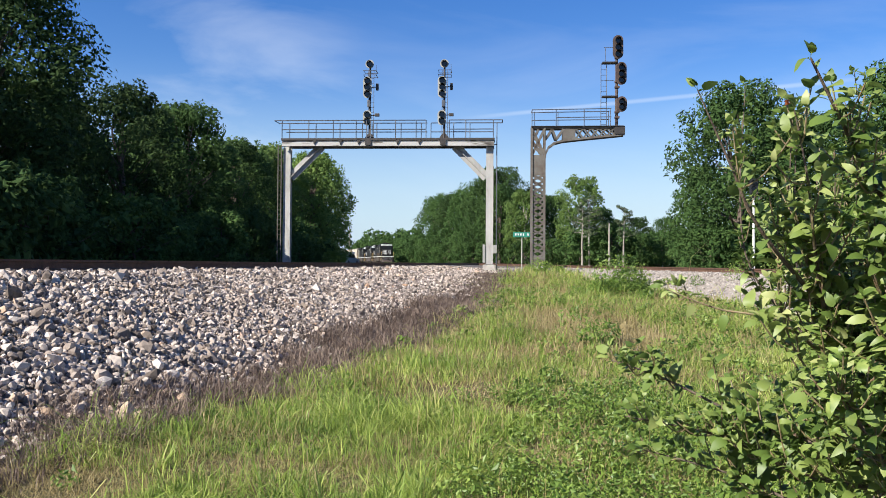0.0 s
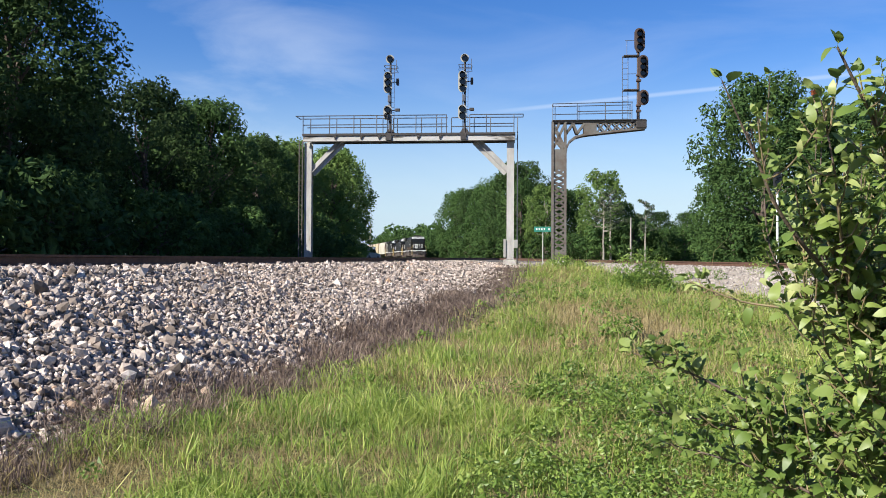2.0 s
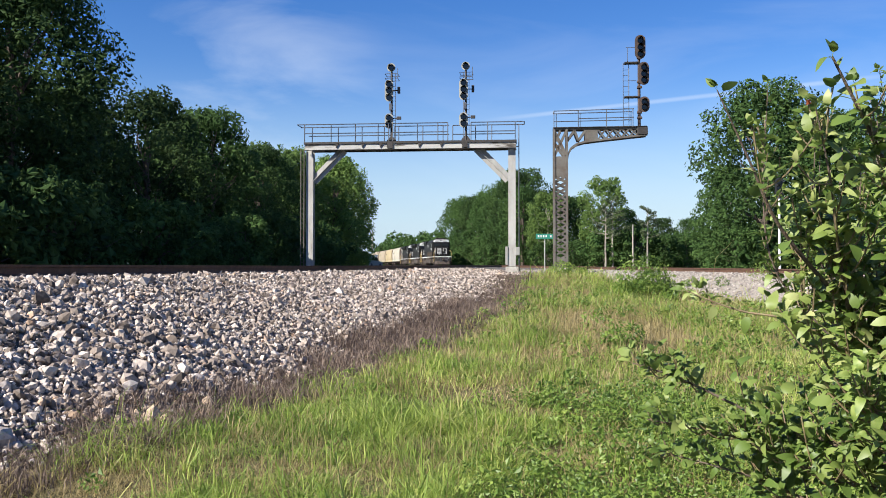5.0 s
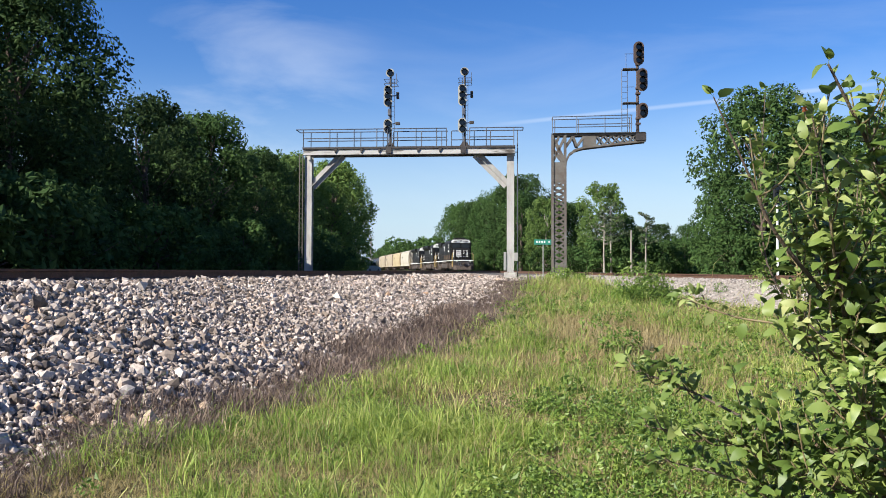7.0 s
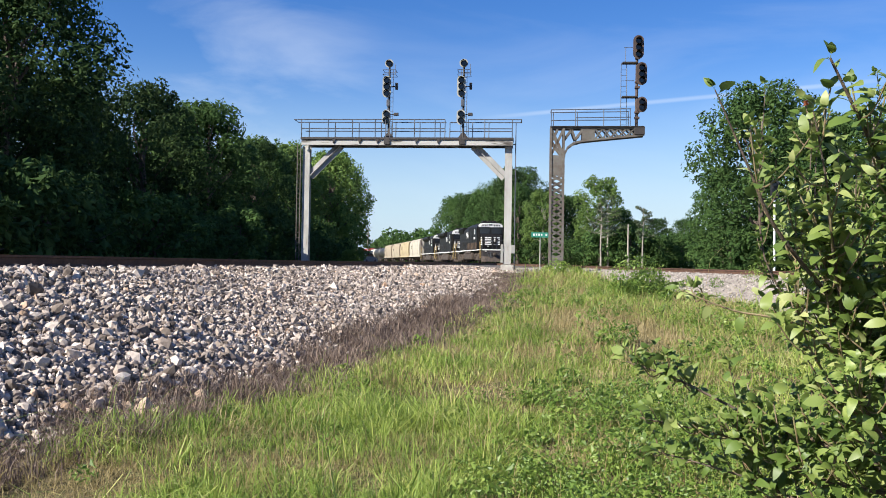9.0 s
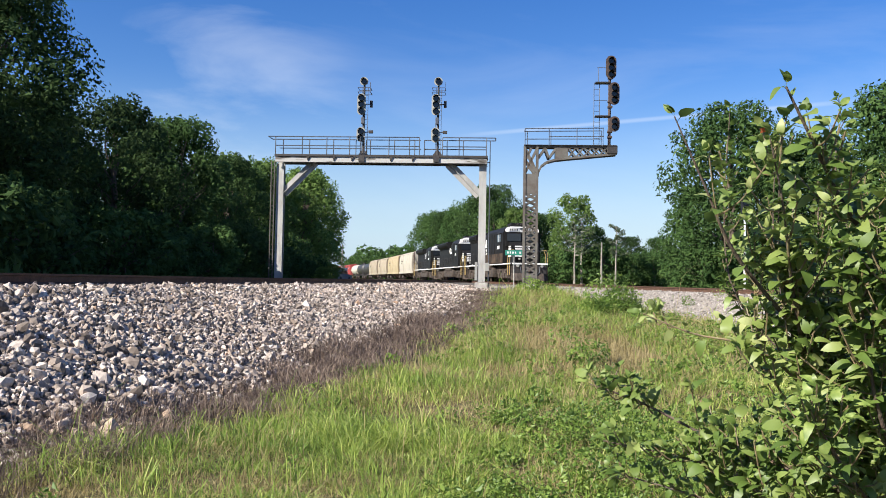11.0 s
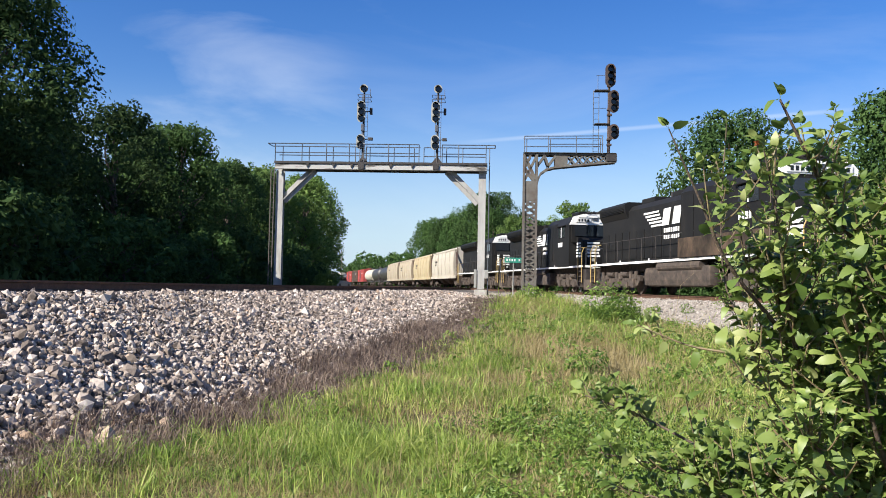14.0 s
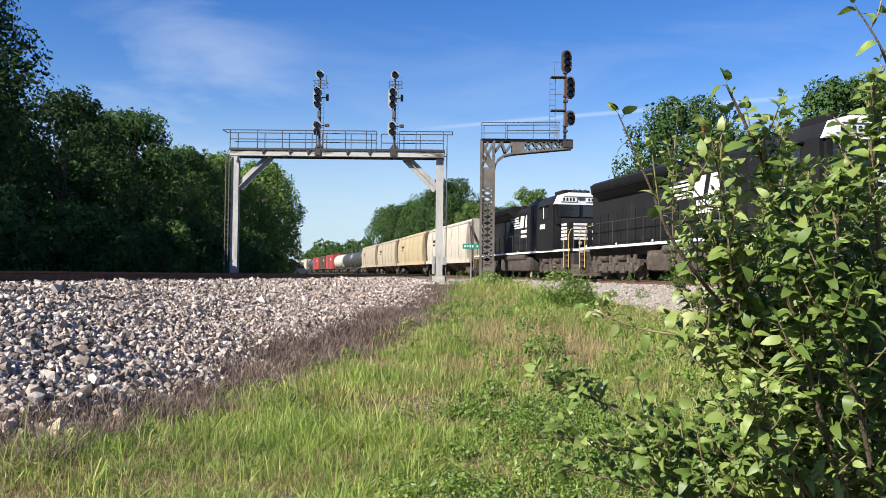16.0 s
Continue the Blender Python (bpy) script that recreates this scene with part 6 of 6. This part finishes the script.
def hopper(mat, label):
    g = thing("hopper_car", Matrix.Identity(4), label, "freight car", "freight cars of the train")
    bm = bmesh.new()
    prof = [(-1.50, 1.25), (-1.58, 1.9), (-1.62, 2.7), (-1.58, 3.5), (-1.46, 4.05), (-1.0, 4.45), (1.0, 4.45), (1.46, 4.05), (1.58, 3.5), (1.62, 2.7), (1.58, 1.9), (1.50, 1.25)]
    prism(bm, prof, "x", -8.75, 8.75)
    body = part("body", bm, mat, g)
    for s in (-1, 1):
        bm = bmesh.new()
        box(bm, (0, s * 1.50, 1.18), (19.2, 0.14, 0.3))
        part("side_sill", bm, mat, g)
        bm = bmesh.new()
        box(bm, (0, s * 1.44, 4.18), (17.6, 0.08, 0.14))
        part("top_sill", bm, mat, g)
        for x in (-5.9, -2.95, 0.0, 2.95, 5.9):
            bm = bmesh.new()
            box(bm, (x, s * 1.615, 2.7), (0.05, 0.03, 2.5))
            part("seam", bm, mat, body)
        bars_of(body, 6, -5.6, 3.1, 0.3, 0.24, s * 1.622, M_IRON)
        bars_of(body, 5, -5.6, 2.75, 0.24, 0.16, s * 1.63, M_IRON)
    for x in (-5.0, 0, 5.0):
        bm = bmesh.new()
        lo = [bm.verts.new((x + dx, dy, 0.42)) for dx, dy in ((-0.5, -0.5), (0.5, -0.5), (0.5, 0.5), (-0.5, 0.5))]
        hi = [bm.verts.new((x + dx, dy, 1.3)) for dx, dy in ((-2.2, -1.4), (2.2, -1.4), (2.2, 1.4), (-2.2, 1.4))]
        for i in range(4):
            bm.faces.new((lo[i], lo[(i + 1) % 4], hi[(i + 1) % 4], hi[i]))
        bm.faces.new(lo[::-1])
        bm.faces.new(hi)
        # Brown, not car colour: shadow below the side sill put into the paint.
        part("hopper_chute", bm, M_BROWNCAR, g)
    bm = bmesh.new()
    box(bm, (0, 0, 4.62), (18.6, 0.9, 0.05))
    for i in range(12):
        for y in (-0.35, 0.35):
            box(bm, (-8.4 + i * 1.52, y, 4.52), (0.06, 0.06, 0.18))
    part("roof_walk", bm, M_IRON, g)
    for s in (-1, 1):
        bm = bmesh.new()
        box(bm, (s * 9.3, 0, 1.2), (1.5, 2.9, 0.2))
        for y in (-1.3, 1.3):
            bar(bm, (s * 9.7, y, 1.2), (s * 8.75, y, 3.9), 0.1)
            rod(bm, (s * 9.95, y, 0.5), (s * 9.95, y, 4.3), 0.03, seg=6)
            rod(bm, (s * 9.5, y, 1.2), (s * 9.5, y, 4.5), 0.03, seg=6)
        for k in range(9):
            rod(bm, (s * 9.5, -1.45, 0.6 + k * 0.42), (s * 9.95, -1.45, 0.6 + k * 0.42), 0.02, seg=5)
        part("end_frame", bm, M_BROWNCAR, g)
        truck(g, s * 7.7, 2, 1.75, 0.46, False)
    return g


def tank_car(mat, label):
    g = thing("tank_car", Matrix.Identity(4), label, "freight car", "freight cars of the train")
    bm = bmesh.new()
    rod(bm, (-6.6, 0, 2.65), (6.6, 0, 2.65), 1.45, seg=28)
    for s in (-1, 1):
        rod(bm, (s * 6.6, 0, 2.65), (s * 7.15, 0, 2.65), 1.45, 0.8, 28)
    part("tank", bm, mat, g)
    bm = bmesh.new()
    rod(bm, (0, 0, 4.0), (0, 0, 4.5), 0.4, seg=16)
    box(bm, (0, 0, 4.12), (2.4, 1.6, 0.06))
    for x in (-1.2, 1.2):
        for y in (-0.8, 0.8):
            rod(bm, (x, y, 4.1), (x, y, 4.9), 0.025, seg=5)
    part("manway", bm, M_IRON, g)
    bm = bmesh.new()
    box(bm, (0, 0, 1.1), (16.4, 1.2, 0.3))
    part("underframe", bm, M_IRON, g)
    for s in (-1, 1):
        bm = bmesh.new()
        for y in (-1.3, 1.3):
            rod(bm, (s * 7.9, y, 1.0), (s * 7.9, y, 2.2), 0.03, seg=5)
        box(bm, (s * 7.6, 0, 1.2), (1.2, 2.7, 0.1))
        box(bm, (s * 5.2, 0, 1.5), (0.5, 2.2, 0.7))
        part("end_platform", bm, M_IRON, g)
        truck(g, s * 5.9, 2, 1.75, 0.46, False)
    return g


def boxcar(mat, label):
    g = thing("boxcar", Matrix.Identity(4), label, "freight car", "freight cars of the train")
    bm = bmesh.new()
    prism(bm, [(-1.5, 1.1), (1.5, 1.1), (1.5, 4.35), (0, 4.65), (-1.5, 4.35)], "x", -7.9, 7.9)
    body = part("body", bm, mat, g)
    for s in (-1, 1):
        for i in range(13):
            x = -7.4 + i * 1.23
            if abs(x) > 1.6:
                bm = bmesh.new()
                box(bm, (x, s * 1.53, 2.7), (0.09, 0.07, 3.1))
                part("rib", bm, mat, body)
        bm = bmesh.new()
        box(bm, (0, s * 1.55, 2.7), (3.0, 0.06, 3.0), bevel=0.02)
        d = part("door", bm, mat, body)
        bm = bmesh.new()
        for x in (-1.1, -0.4, 0.4, 1.1):
            rod(bm, (x, s * 1.6, 1.3), (x, s * 1.6, 4.1), 0.03, seg=6)
        part("lock_bar", bm, M_PIPE, d)
        bars_of(body, 5, 3.3, 3.3, 0.4, 0.34, s * 1.575)
        truck(g, s * 6.2, 2, 1.75, 0.46, False)
    return g


LOCO, GAP, LONG = 22.5, 17.6, 20.4
train = []
lead = locomotive(False)
second = locomotive(True)
third = copy_thing(second, Matrix.Identity(4))
third["label"] = second["label"] = "black freight locomotive with a white cab front and nose stripes"
for ob in (lead, second, third):
    train.append((ob, LOCO, 7.0))
h_grey = hopper(M_GREYCAR, "pale cream covered hopper car, streaked with dust")
h_yel = hopper(M_YELCAR, "yellow-cream covered hopper car, streaked with dust")
h_cream = hopper(M_CREAM, "beige covered hopper car, streaked with dust")
t_black = tank_car(M_TANK, "grimy black tank car with a domed manway")
t_white = tank_car(M_GREYCAR, "off-white tank car with a domed manway")
b_red = boxcar(M_REDCAR, "red boxcar with ribbed sides")
b_brown = boxcar(M_BROWNCAR, "rust-brown boxcar with ribbed sides")
firsts = {}
for src in (h_grey, h_yel, h_cream, h_cream, t_black, t_black, t_white, b_red, b_brown, b_red, t_black, h_grey, h_cream, b_brown, b_red, t_white):
    ob = src if src.name not in firsts else copy_thing(src, Matrix.Identity(4))
    firsts[src.name] = True
    train.append((ob, LONG, 7.7) if ob.name.startswith("hopper") else (ob, GAP, 6.0))


# ---------------------------------------------------------------- loose stones picked out at the foot of the bank
def loose_stones():
    rng = np.random.default_rng(31)
    shapes = []
    for k in range(8):
        v, f = rubble(rng, np.zeros(1), np.zeros(1), np.zeros(1), np.array([0.046]), ico())
        shapes.append(mesh_np("stone", v, f, M_STONE))
    for i in range(300):
        y = rng.uniform(5.6, 11.5)
        t, c = float(toe(y)), float(left_track(y)) + 1.75
        x = t + 0.05 - (t - c) * rng.random() ** 1.6
        ob = new("stone", shapes[i % 8])
        ob.parent = land
        ob.matrix_basis = pose(x, y, float(height(x, y)) + 0.035, rng.uniform(0, 360), rng.uniform(0, 360), rng.uniform(0, 360))


loose_stones()


# ---------------------------------------------------------------- what moves
YS = np.linspace(-160, 760, 4601)
XS = train_track(YS)
ARC = np.concatenate([[0], np.cumsum(np.hypot(np.diff(XS), np.diff(YS)))])
ARC -= np.interp(0.0, YS, ARC)


def on_track(s):
    y = float(np.interp(s, ARC, YS))
    return Vector((float(train_track(y)), y, float(rail_top(y))))


def front_at(t):
    """Distance of the leading coupler along the track from the point abreast of the camera."""
    return float(np.interp(t, FRONT_T, FRONT_S))


FRONT_T = [0.0, 2.0, 4.0, 6.0, 8.0, 10.0, 12.0, 12.5, 14.0, 16.0]
FRONT_S = [201.3, 179.1, 156.9, 132.4, 105.9, 78.5, 51.2, 44.5, 24.0, -3.4]


def motions():
    steps = [i * 0.5 for i in range(33)]
    back = 0.0
    for ob, length, half in train:
        rows = []
        for t in steps:
            s = front_at(t) + back + length / 2
            a, b = on_track(s - half), on_track(s + half)
            d = a - b
            m = Matrix.Translation((a + b) / 2) @ Euler((0, -math.atan2(d.z, math.hypot(d.x, d.y)), math.atan2(d.y, d.x))).to_matrix().to_4x4()
            rows.append((t, m))
        walk(ob, rows)
        back += length
    s0 = front_at(0.0)
    for ob, length, half in train[:5]:
        for w in ob.children:
            if w.name.startswith("wheelset"):
                at = w.matrix_basis.translation.copy()
                rows = []
                for i in range(481):
                    t = i / 30
                    rows.append((t, pose(at.x, at.y, at.z) @ Matrix.Rotation((s0 - front_at(t)) / at.z, 4, "Y")))
                walk(w, rows)


motions()
